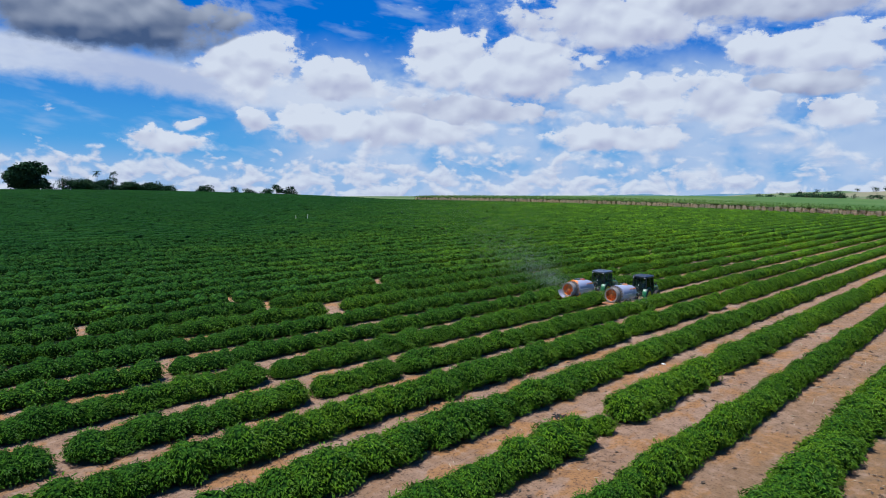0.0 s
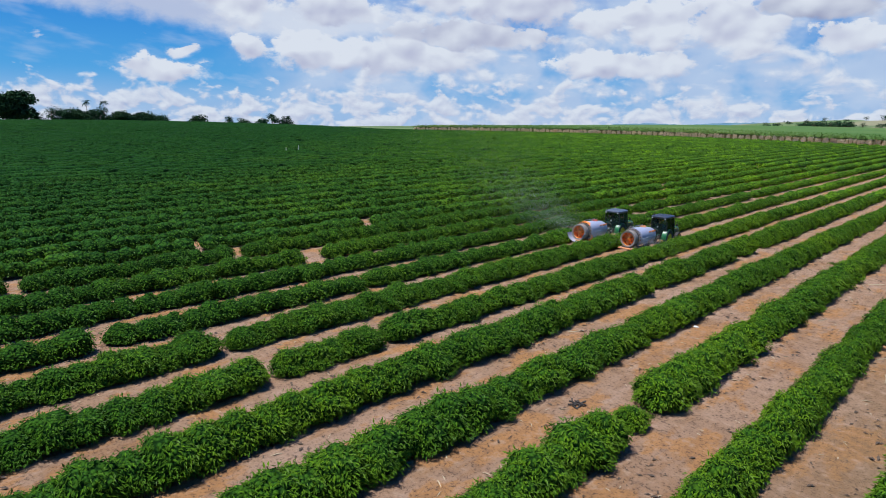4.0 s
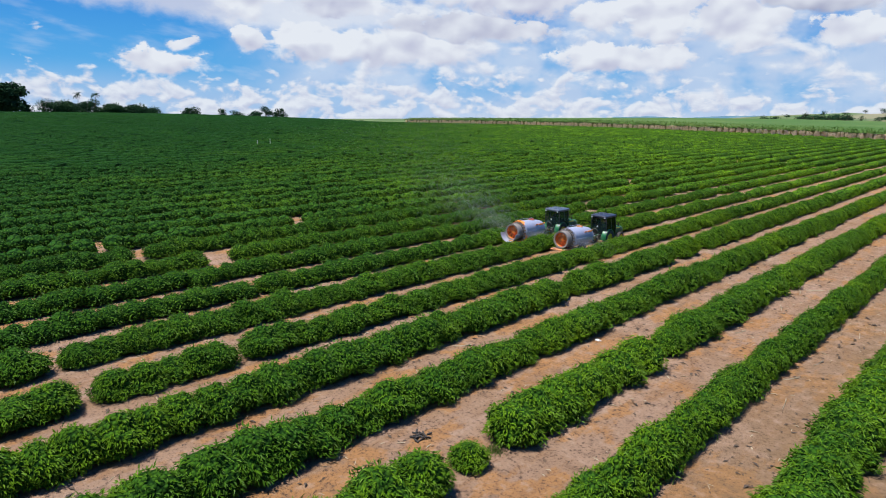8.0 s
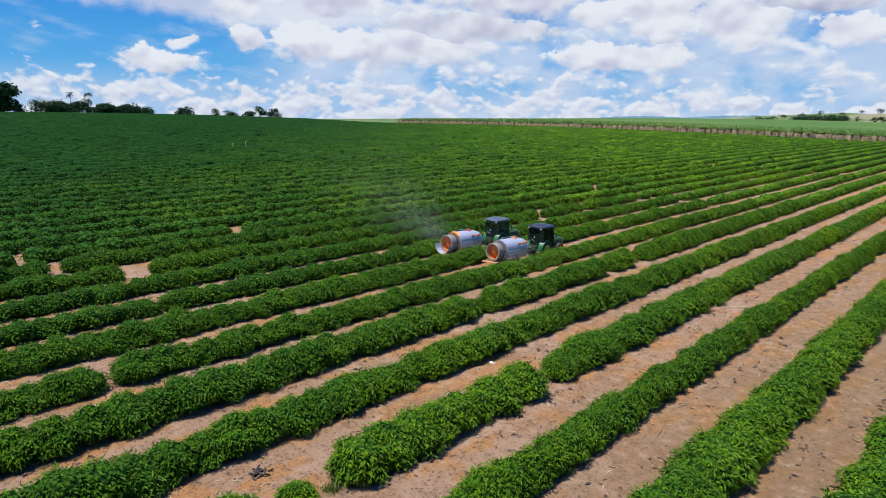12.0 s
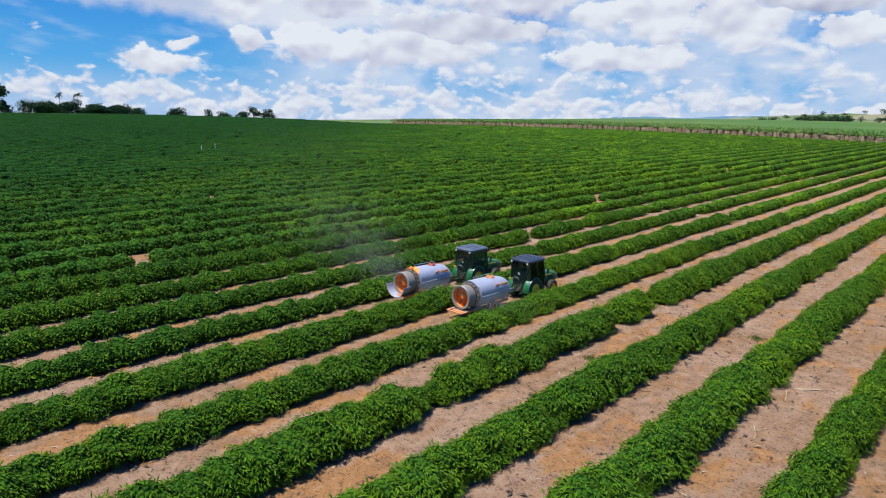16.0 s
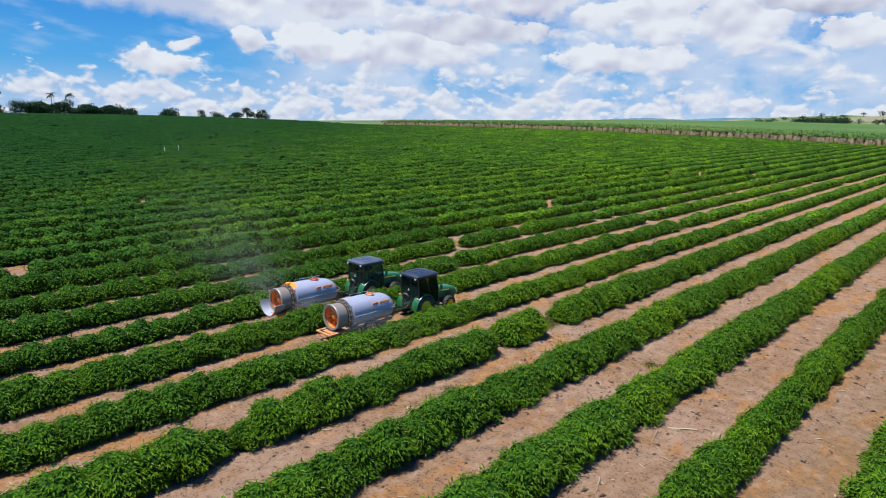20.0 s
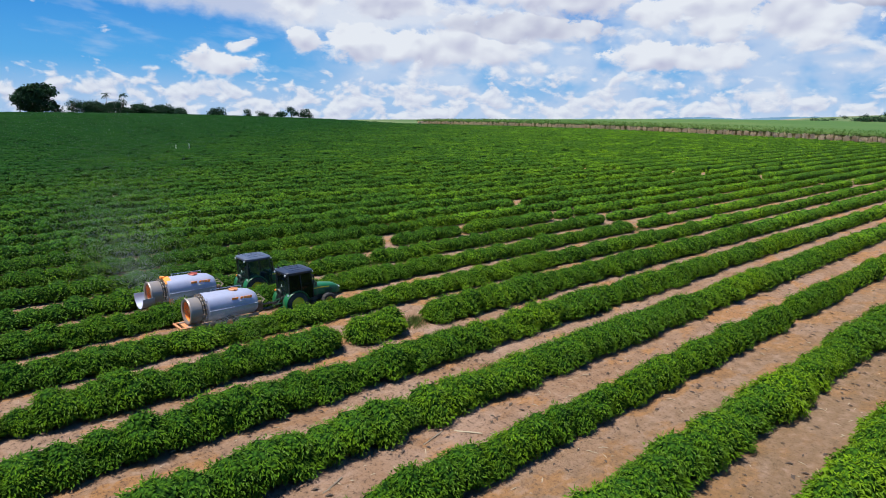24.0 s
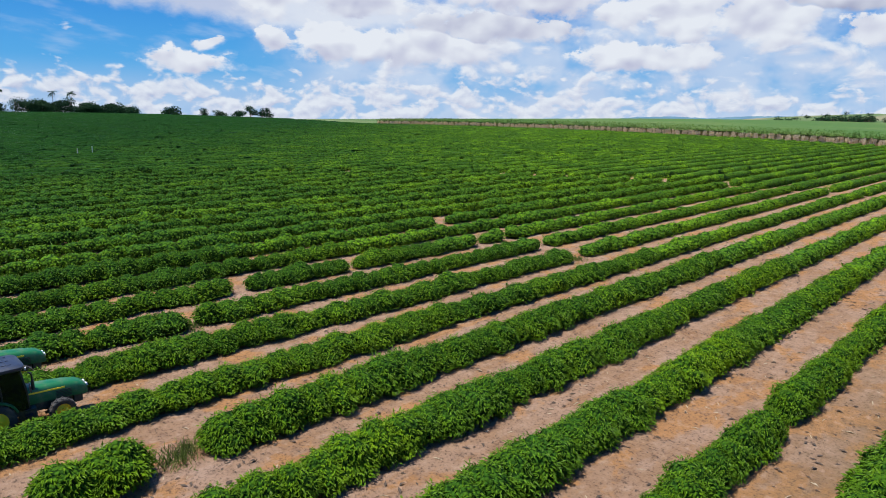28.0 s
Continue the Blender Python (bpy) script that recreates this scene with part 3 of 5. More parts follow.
BUSHES, MID_BUSHES, FAR_BUSHES, PLAIN_BUSHES = [[bush_mesh(first + s, count, size) for s in range(8)]
                                                for first, count, size in ((100, 1100, 0.148), (400, 360, 0.16), (200, 112, 0.21), (300, 40, 0.26))]
rng = np.random.default_rng(5)
for k in range(-5, 101):
    x = row_x(k)
    slim = {-1: 0.80, -2: 1.06}.get(k, 1.0 if k < 3 else 0.93)
    tall = 1.0 if k < 3 else 0.87 if k < 8 else 0.92
    gaps = list(GAPS.get(k, []))
    if k > 8 or k < -2:
        gaps += [(g, g + rng.uniform(0.3, 0.9)) for g in rng.uniform(0, 280, rng.poisson(0.5))]
    label = "dense hedge row of glossy dark green bushes in sandy soil" if nearness(x, 20) < 94 else "long green crop row near the field's far edge"
    row = new("crop_row")
    row.location = (x, 0, 0)
    tagged(row, label, "crop row", "crop rows")
    y, clear_by = -14.0, 0.72 if k < 4 else 0.58
    while nearness(x, 20) < 94:
        last, y = y, y + rng.uniform(0.90, 1.10)
        for g0, g1 in gaps:
            if g0 - clear_by < y < g1 + clear_by:
                y = g0 - clear_by if last < g0 - 1.0 else g1 + clear_by
        near = nearness(x, y)
        if near > 96 and y > 0:
            break
        if near > 96:
            continue
        low = 0.72 if any(a < y < b for a, b in LOW.get(k, [])) else 1.0
        size = rng.uniform(0.89, 1.11) * low
        open_side = y > 0.2 * abs(x) - 9 and x < 9.5 - 0.14 * y and y > 14 + 0.86 * (x + 3)
        close = open_side and (k > -3 or k == -3 and y > 34) and near < 31 and y > 0.17 * abs(x) - 2 and y > 20.5 + 0.86 * (x + 3)
        b = new("bush", (BUSHES if close else MID_BUSHES if open_side and near < 46 else FAR_BUSHES if open_side else PLAIN_BUSHES)[rng.integers(8)])
        b.parent = row
        b.matrix_basis = Matrix.LocRotScale((rng.uniform(-0.08, 0.08), y, 0), Euler((0, 0, radians(rng.choice([0, 180]) + rng.uniform(-25, 25)))),
                                            (slim * size * rng.uniform(0.92, 1.10), size, tall * size * rng.uniform(0.93, 1.04) * (0.88 if k == 3 and 44 < y < 57 else 1.0)))
    # the far stretch of the row: low crowns of uneven size, pinched between plants
    count = int((FIELD_END - y) / (0.60 if k < 50 else 1.0))
    if count < 4:
        continue
    ys = y + 0.6 + np.sort(rng.uniform(0, FIELD_END - y - 0.6, count))
    ang = np.linspace(-0.1, np.pi + 0.1, 7)
    fat = np.array([1.0, 1.16, 1.16, 1.0, 1.16, 1.16, 1.0])
    jit = 0.92 * rng.uniform(0.95, 1.05, (count, 7)) * rng.uniform(0.86, 1.05, count)[:, None] * fat
    for a, b in gaps:
        jit[(ys > a) & (ys < b)] *= 0.05
    jit[[0, -1]] *= 0.15
    py = ys[:, None] + rng.uniform(-0.15, 0.15, (count, 7))
    pz = np.maximum(np.sin(ang)[None] * 1.06 * jit, -0.05) + land(np.full_like(py, x), py)
    strip = np.stack([np.cos(ang)[None] * 0.74 * jit, py, pz], -1).reshape(-1, 3)
    a = (np.arange(count - 1)[:, None] * 7 + np.arange(6)[None]).ravel()
    faces = np.stack([a, a + 1, a + 8, a, a + 8, a + 7], 1).reshape(-1, 3)
    # hanging leaf clumps over the crowns, fewer and larger with distance
    for near_d, far_d, per, size in ((80, 150, 17, 0.32), (150, 215, 9, 0.42), (215, 300, 4, 0.55)):
        n = int((FIELD_END - y) * per)
        cy = rng.uniform(y, FIELD_END, n)
        d = np.hypot(x, cy - np.clip(cy, 0, 52))
        cy = cy[(d > near_d) & (d <= far_d) & (cy > 0.2 * abs(x) - 9) & (x < 9 - 0.17 * cy)]
        cy = cy[[not any(g0 - 0.2 < q < g1 + 0.2 for g0, g1 in gaps) for q in cy]] if len(cy) else cy
        n = len(cy)
        if not n:
            continue
        th = np.arccos(rng.uniform(-0.75, 1.0, n))
        lump = 0.90 + 0.14 * np.sin(cy * 5.6 + k) + rng.uniform(-0.08, 0.08, n)
        out = np.stack([np.cos(th), rng.normal(0, 0.25, n), np.sin(th)], 1)
        at = np.stack([np.cos(th) * (0.80 - 0.45 * size) * lump, cy, np.sin(th) * (1.02 - 0.40 * size) * lump + land(np.full(n, x), cy)], 1)
        v, f = leaves(at, out * [1, 1, 0.25] + rng.normal(size=(n, 3)) * 0.5 + [0, 0, -0.35], out + [0, 0, 0.4] + rng.normal(size=(n, 3)) * 0.3,
                      size * rng.uniform(0.7, 1.3, n), size * rng.uniform(0.18, 0.30, n))
        faces = np.concatenate([faces, f + len(strip)])
        strip = np.concatenate([strip, v])
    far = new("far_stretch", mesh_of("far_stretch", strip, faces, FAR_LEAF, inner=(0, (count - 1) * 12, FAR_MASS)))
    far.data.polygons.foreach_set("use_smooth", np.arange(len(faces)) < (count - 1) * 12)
    far.parent = row

# ---- sugar cane beyond the field ----
rng = np.random.default_rng(11)
n = 34000
clump = np.round(rng.uniform(-298, 60, n) / 1.3) * 1.3
base = np.stack([clump + 0.35 * np.sin(clump * 7.3) + rng.normal(0, 0.22, n), FIELD_END + 2.0 + 0.5 * np.sin(clump * 3.1) + rng.uniform(0, 1.2, n), rng.uniform(0.0, 1.0, n) ** 1.2 * 1.9 * (0.85 + 0.15 * np.sin(clump * 5.7))], 1)
base[:, 2] += land(base[:, 0], base[:, 1])
lean = np.stack([rng.normal(0, 0.16, n), rng.normal(-0.08, 0.12, n), np.full(n, 1.0)], 1)
v, f = leaves(base, lean, np.stack([rng.normal(0, 0.5, n), np.full(n, -1.0), np.full(n, 0.5)], 1), rng.uniform(0.6, 1.2, n), rng.uniform(0.05, 0.13, n))
wx_, wz_ = np.meshgrid(np.arange(-298, 61, 0.8), np.linspace(0, 2.2, 5))
wy_ = FIELD_END + 3.4 + rng.uniform(-0.5, 0.5, wx_.shape)
wall = np.stack([wx_.ravel(), wy_.ravel(), (wz_ + land(wx_, wy_)).ravel()], 1)
nw = wx_.shape[1]
q = (np.arange(4)[:, None] * nw + np.arange(nw - 1)[None]).ravel()
dense = new("sugarcane_stand", mesh_of("sugarcane_stand", wall, np.stack([q, q + 1, q + nw + 1, q, q + nw + 1, q + nw], 1).reshape(-1, 3), CANE_BACKING))
tagged(dense, "dense straw and green sugar cane behind the edge, gap shade in its colour", "sugar cane", kind="stuff")
cane_edge = new("sugarcane_edge", mesh_of("sugarcane_edge", v, f, CANE_DRY))
tagged(cane_edge, "standing edge of tall dry straw-coloured sugar cane stalks", "sugar cane", kind="stuff")
cx = np.linspace(-300, 330, 158)
cy = np.concatenate([np.linspace(FIELD_END + 3.3, 340, 30), np.linspace(346, 620, 36)])
CX, CY = np.meshgrid(cx, cy)
cz = 3.3 + rng.uniform(-0.25, 0.25, CX.shape) + land(CX, CY)
cz[0] -= 0.8
cz[-1] = land(CX[-1], CY[-1]) - 0.3
cz[:, 0] = land(CX[:, 0], CY[:, 0]) - 0.3
cv = np.stack([CX.ravel(), CY.ravel(), cz.ravel()], 1)
i = (np.arange(len(cy) - 1)[:, None] * len(cx) + np.arange(len(cx) - 1)[None]).ravel()
cf = np.stack([i, i + 1, i + len(cx) + 1, i, i + len(cx) + 1, i + len(cx)], 1).reshape(-1, 3)
# green tops hang over the dry front and stand up ragged along the field's near edge
n = 22000
deep = 40 * rng.uniform(0, 1, n) ** 2.6
tops = np.stack([rng.uniform(-298, 300, n), FIELD_END + 1.7 + deep, np.zeros(n)], 1)
tops[:, 2] = np.where(deep < 1.5, rng.uniform(2.3, 2.9, n), rng.uniform(2.5, 3.35, n)) + land(tops[:, 0], tops[:, 1])
tv, tf = leaves(tops, np.stack([rng.normal(0, 0.7, n), rng.normal(-0.3, 0.6, n), rng.uniform(0.1, 1.0, n)], 1), np.stack([rng.normal(0, 0.3, n), np.full(n, -0.5), np.ones(n)], 1),
                rng.uniform(0.6, 1.5, n), rng.uniform(0.08, 0.18, n))
cf = np.concatenate([cf, tf + len(cv)])
cv = np.concatenate([cv, tv])
cane = new("sugarcane_field", mesh_of("sugarcane_field", cv, cf, CANE_LEAF))
tagged(cane, "wide light green field of sugar cane tops", "sugar cane", kind="stuff")


# ---- trees ----
def tree(name, x, y, high, wide, seed, label, clumps=420, trunk=0.28):
    """A tapered trunk with limbs under a ragged crown of leaf clumps in several heads."""
    rng = np.random.default_rng(seed)
    z = float(land(np.array(x), np.array(y)))
    root = new(name)
    root.location = (x, y, z)
    tagged(root, label, "tree", "trees")
    bm = bmesh.new()
    r = max(0.12, high * 0.028)
    tube(bm, [(0, 0, -0.5), (r * 0.3, 0, high * trunk * 0.6), (0, r * 0.4, high * trunk), (r, 0, high * 0.62)], r, 8)
    heads = []
    for q in range(rng.integers(5, 9)):
        a, d = rng.uniform(0, 6.28), rng.uniform(0.15, 0.75) * wide / 2
        top = Vector((math.cos(a) * d, math.sin(a) * d, high * rng.uniform(0.22, 0.72)))
        tube(bm, [(0, 0, high * trunk * rng.uniform(0.6, 1.0)), top * 0.55 + Vector((0, 0, high * 0.12)), top], r * 0.35, 5)
        heads.append((np.array(top), rng.uniform(0.24, 0.36)))
    part("trunk", bm, BARK, root)
    pts, nrm = [], []
    for c, s in heads:
        m = clumps // len(heads)
        d = unit(rng, m)
        rad = s * np.array([wide, wide, high * 0.62]) * (1 + 0.3 * lumps(d * 2, seed))[:, None] * rng.uniform(0.35, 1.0, m)[:, None] ** 0.6
        pts.append(c + d * rad)
        nrm.append(d)
    pts, nrm = np.concatenate(pts), np.concatenate(nrm)
    pts[:, 2] = np.where(pts[:, 2] < 0.2, rng.uniform(0.1, 0.35, len(pts)) * high, pts[:, 2])
    pts[:, 2] = np.minimum(pts[:, 2], high)
    leaf = np.full(len(pts), max(0.5, wide * (0.062 if clumps > 600 else 0.115))) * rng.uniform(0.6, 1.3, len(pts))
    v, f = leaves(pts, nrm * [1, 1, 0.3] + rng.normal(size=pts.shape) * 0.6, nrm + [0, 0, 0.7], leaf, leaf * 0.5)
    crown = new("crown", mesh_of("crown", v, f, TREE_LEAF))
    crown.parent = root
    return root


def palm(x, y, high, seed):
    rng = np.random.default_rng(seed)
    root = new("palm_tree")
    root.location = (x, y, float(land(np.array(x), np.array(y))))
    tagged(root, "tall slim palm tree with a feathery dark crown", "palm tree", "trees")
    bm = bmesh.new()
    tube(bm, [(0, 0, -0.5), (0.1, 0, high * 0.5), (0.25, 0.1, high * 0.88)], 0.2, 8)
    part("trunk", bm, BARK, root)
    b, o = [], []
    for q in range(16):
        a, lift = rng.uniform(0, 6.28), rng.uniform(-0.5, 1.0)
        d = np.array([math.cos(a), math.sin(a), lift])
        for s in np.linspace(0.1, 1.0, 9):
            p = np.array([0.25, 0.1, high * 0.88]) + d * s * 3.0 - np.array([0, 0, 1.9 * s * s])
            for side in (-1, 1):
                b.append(p)
                o.append(np.array([-d[1] * side, d[0] * side, -0.5]) + d * 0.5)
    b, o = np.array(b), np.array(o)
    v, f = leaves(b, o, np.tile([0.1, 0.0, 1.0], (len(b), 1)), np.full(len(b), 1.2), np.full(len(b), 0.17))
    c = new("crown", mesh_of("crown", v, f, TREE_LEAF))
    c.parent = root


def behind(x, y, high):
    """Moves a place of the skyline back behind the field's crest; gives the place, the height that shows as much, and the growth."""
    f = 1.5 - 0.16 * (y - 101) / 164
    z0 = float(land(np.array(float(x)), np.array(float(y))))
    z1 = float(land(np.array(float(x * f)), np.array(float(y * f))))
    return x * f, y * f, 10 + f * (high + z0 - 10) - z1, f


def edge_tree(x, y, high, wide, seed, label, clumps, trunk):
    px, py, h, f = behind(x, y, high)
    tree("tree", px, py, h, wide * f, seed, label, clumps, trunk)


edge_tree(-402, 101, 16.4, 21, 1, "large round dark green tree behind the field's edge", 6500, 0.1)
edge_tree(-404, 111, 6.6, 9, 2, "low dark bushy tree beside a large tree", 1000, 0.1)
edge_tree(-402, 118.5, 9.4, 9.5, 3, "small open-crowned tree behind the field's edge", 800, 0.4)
for i, (ty, h, wd) in enumerate(((124, 5.2, 9), (129, 6.2, 10), (133, 5.4, 9), (139, 6.0, 9), (151, 5.0, 9), (156, 5.2, 10), (161, 4.4, 9), (166, 4.9, 10), (171, 5.6, 10), (176, 4.6, 8))):
    edge_tree(-400 - i % 3, ty, h * 1.3, wd * 1.25, 10 + i, "low dark tree in the belt behind the field's edge", 1800, 0.08)
edge_tree(-402, 145, 10.4, 9.5, 4, "dense dark tree standing above the tree belt", 1300, 0.15)
for x, y, high, seed in ((-403, 136.7, 12.4, 5), (-405, 146.5, 12.6, 6)):
    px, py, h, f = behind(x, y, high)
    palm(px, py, h, seed)
for i, (ty, h, wd) in enumerate(((197, 4.6, 6), (201, 5.2, 7), (219, 4.6, 5), (231, 4.4, 6), (243, 4.6, 7), (251.5, 7.0, 6.5), (259.5, 6.0, 6), (265.5, 6.2, 5))):
    edge_tree(-396 - (i % 2) * 2, ty, h * 1.25, wd * 1.3, 30 + i, "lone dark tree on the field's skyline", 1300, 0.2)


def along(bearing, far):
    """A place at a bearing from the view's axis and a distance."""
    a = radians(43.47 - bearing)
    return -math.sin(a) * far, math.cos(a) * far


rng = np.random.default_rng(3)
for i in range(26):
    bx, by = along(rng.uniform(28.0, 31.4), rng.uniform(960, 1060))
    tree("tree", bx, by, rng.uniform(8, 14), rng.uniform(11, 17), 60 + i, "dark tree in a small wood on a grassy hillside", 110, 0.1)
for i, (b, d) in enumerate(((26.5, 1150), (27.2, 1190), (28.4, 1240), (29.6, 1260), (31.0, 1280), (32.2, 1250), (33.1, 1010), (33.3, 1230), (34.0, 1240), (33.6, 1000), (32.0, 1040), (25.7, 800), (26.2, 805), (35.2, 1200), (36.4, 1100))):
    bx, by = along(b, d)
    tree("tree", bx, by, rng.uniform(6, 11), rng.uniform(8, 14), 90 + i, "single tree on a far grassy hill", 110, 0.2)
for i in range(30):
    bx, by = along(rng.uniform(17, 21), rng.uniform(1480, 1560))
    tree("tree", bx, by, rng.uniform(8, 13), rng.uniform(14, 24), 120 + i, "far dark tree in a distant wood", 70, 0.1)


# ---- tractors ----
def wheel(name, root, at, radius, width, hub, lugs):
    """A lugged tyre on a dished yellow rim, its axle along x."""
    ob = new(name)
    ob.parent, ob.location = root, at
    bm = bmesh.new()
    w2 = width / 2
    lathe(bm, [(hub, -w2 * 0.75), (radius * 0.86, -w2), (radius * 0.96, -w2 * 0.86), (radius * 0.98, 0), (radius * 0.96, w2 * 0.86), (radius * 0.86, w2), (hub, w2 * 0.75)], (1, 0, 0), (0, 0, 0), 40)
    for i in range(lugs):
        a = 2 * math.pi * i / lugs
        for s in (-1, 1):
            turn = Matrix.Rotation(a + s * 0.06, 4, "X") @ Matrix.Translation((s * w2 * 0.46, 0, radius * 0.985)) @ Matrix.Rotation(s * 0.6, 4, "Z")
            box(bm, (w2 * 1.0, radius * 0.09, radius * 0.075), (0, 0, 0), 0, turn)
    part("tyre", bm, RUBBER, ob, "dusty black lugged rubber tyre", True)
    bm = bmesh.new()
    lathe(bm, [(hub * 1.04, -w2 * 0.78), (hub * 0.93, -w2 * 0.5), (hub * 0.88, 0.2 * w2), (hub * 0.86, w2 * 0.45), (hub * 0.55, w2 * 0.62), (hub * 0.30, w2 * 0.70), (0.0, w2 * 0.72)] if at[0] > 0 else
          [(hub * 1.04, w2 * 0.78), (hub * 0.93, w2 * 0.5), (hub * 0.88, -0.2 * w2), (hub * 0.86, -w2 * 0.45), (hub * 0.55, -w2 * 0.62), (hub * 0.30, -w2 * 0.70), (0.0, -w2 * 0.72)], (1, 0, 0), (0, 0, 0), 28)
    side = 1 if at[0] > 0 else -1
    lathe(bm, [(hub * 1.04, side * w2 * 0.80), (hub * 0.93, side * w2 * 0.68), (hub * 0.86, side * w2 * 0.45)], (1, 0, 0), (0, 0, 0), 28)
    for i in range(8):
        a = 2 * math.pi * i / 8
        lathe(bm, [(0.024, 0), (0.024, 0.03), (0, 0.032)], (side, 0, 0), (side * w2 * 0.63, math.cos(a) * hub * 0.45, math.sin(a) * hub * 0.45), 6)
    part("rim", bm, YELLOW, ob, "yellow dished steel rim", True)
    return ob


def tractor(x, y, roof, glass, label):
    """A narrow cab tractor heading along y; its origin is on the ground under the rear axle."""
    root = new("tractor")
    root.location = (x, y, 0)
    root.scale = (0.93, 0.93, 0.93)
    tagged(root, label, "tractor", "tractors pulling sprayers")
    for s in (-1, 1):
        wheel("rear_wheel", root, (s * 0.64, 0, 0.62), 0.62, 0.38, 0.36, 18)
        wheel("front_wheel", root, (s * 0.56, 2.02, 0.42), 0.42, 0.28, 0.23, 14)
    bm = bmesh.new()
    box(bm, (0.46, 2.9, 0.42), (0, 1.0, 0.66), 0.05)
    box(bm, (0.9, 0.26, 0.26), (0, 0, 0.62), 0.05)
    box(bm, (0.86, 0.18, 0.18), (0, 2.02, 0.42), 0.04)
    box(bm, (0.55, 0.30, 0.40), (0, 2.62, 0.62), 0.04)
    box(bm, (0.26, 0.55, 0.40), (0.42, 0.98, 0.56), 0.05)
    box(bm, (0.26, 0.55, 0.40), (-0.42, 0.98, 0.56), 0.05)
    part("chassis", bm, CHASSIS, root, "dark dusty chassis and axles")
    # bonnet: a lofted shell, falling and narrowing to the nose
    bm = bmesh.new()
    secs = []
    for yy, hw, zb, zt in ((0.98, 0.37, 0.80, 1.40), (1.5, 0.37, 0.80, 1.385), (2.2, 0.355, 0.78, 1.31), (2.65, 0.34, 0.72, 1.22), (2.86, 0.31, 0.70, 1.10), (2.95, 0.27, 0.72, 0.96)):
        c = 0.13
        secs.append([(-hw, yy, zb), (hw, yy, zb), (hw, yy, zt - c), (hw - 0.05, yy, zt - 0.04), (hw - 0.14, yy, zt), (-hw + 0.14, yy, zt), (-hw + 0.05, yy, zt - 0.04), (-hw, yy, zt - c)])
    loft(bm, secs)
    hood = part("hood", bm, GREEN, root, "green sloping bonnet", True)
    for s in (-1, 1):
        bm = bmesh.new()
        box(bm, (0.012, 1.15, 0.055), (s * 0.374, 1.62, 1.18), 0.004, Matrix.Rotation(-0.045, 4, "X"))
        part("stripe", bm, YELLOW, hood, "yellow bonnet stripe")
        for j in range(5):
            bm = bmesh.new()
            box(bm, (0.014, 0.50, 0.026), (s * 0.374, 2.15, 0.84 + j * 0.055), 0.003)
            part("grille_slat", bm, BLACK, hood, "black side grille slat")
        bm = bmesh.new()
        box(bm, (0.17, 0.05, 0.09), (s * 0.16, 2.945, 0.99), 0.015, Matrix.Rotation(0.3, 4, "X"))
        part("headlight", bm, LAMP, hood, "clear headlight")
    for j in range(6):
        bm = bmesh.new()
        box(bm, (0.46, 0.03, 0.02), (0, 2.955 - j * 0.003, 0.74 + j * 0.032), 0.003)
        part("front_grille_bar", bm, BLACK, root, "black front grille bar")
    bm = bmesh.new()
    tube(bm, [(0.30, 1.25, 1.2), (0.30, 1.25, 1.85), (0.30, 1.22, 1.93), (0.30, 1.14, 1.97)], 0.033, 8)
    lathe(bm, [(0.0, 0), (0.055, 0.02), (0.055, 0.34), (0, 0.36)], (0, 0, 1), (0.30, 1.25, 1.30), 12)
    part("exhaust", bm, BLACK, root, "black exhaust stack", True)
    # fenders arch over the rear wheels
    for s in (-1, 1):
        bm = bmesh.new()
        secs = []
        for i in range(13):
            a = radians(-8 + 170 * i / 12)
            c, d = math.cos(a), math.sin(a)
            def pt(px, r):
                return (s * px, -c * r, 0.62 + d * r)
            secs.append([pt(0.40, 0.66), pt(0.79, 0.66), pt(0.80, 0.70), pt(0.76, 0.725), pt(0.40, 0.735)])
        loft(bm, secs)
        f = part("fender", bm, GREEN, root, "green rear fender", True)
        bm = bmesh.new()
        box(bm, (0.12, 0.04, 0.10), (s * 0.70, -0.55, 1.16), 0.012)
        part("tail_light", bm, LAMP if s > 0 else ORANGE, f, "tail light")
    # cab: posts, panes and an overhanging roof
    lo, hi = 0.92, 2.24
    for s in (-1, 1):
        bm = bmesh.new()
        tube(bm, [(s * 0.66, -0.42, lo), (s * 0.68, -0.47, 1.5), (s * 0.63, -0.50, hi)], 0.038, 6)
        part("rear_post", bm, BLACK, root)
        bm = bmesh.new()
        tube(bm, [(s * 0.66, 1.02, lo - 0.2), (s * 0.69, 0.98, 1.5), (s * 0.63, 0.86, hi)], 0.035, 6)
        part("front_post", bm, BLACK, root)
        bm = bmesh.new()
        tube(bm, [(s * 0.69, 0.28, lo), (s * 0.71, 0.26, 1.5), (s * 0.64, 0.20, hi)], 0.026, 6)
        part("door_post", bm, BLACK, root)
        bm = bmesh.new()
        for y0, y1 in ((-0.45, 0.26), (0.26, 1.0)):
            vs = [bm.verts.new(p) for p in ((s * 0.685, y0, lo + 0.02), (s * 0.685, y1, lo + 0.02 - (0.2 if y1 > 0.9 else 0)), (s * 0.70, y1 - 0.03, 1.5), (s * 0.635, y1 - 0.13, hi), (s * 0.635, y0 - 0.03, hi), (s * 0.70, y0, 1.5))]
            bm.faces.new((vs[0], vs[1], vs[2], vs[5]))
            bm.faces.new((vs[5], vs[2], vs[3], vs[4]))
        out = bmesh.ops.solidify(bm, geom=bm.faces[:], thickness=0.008)
        part("side_window", bm, glass, root, "dark tinted side window")
        bm = bmesh.new()
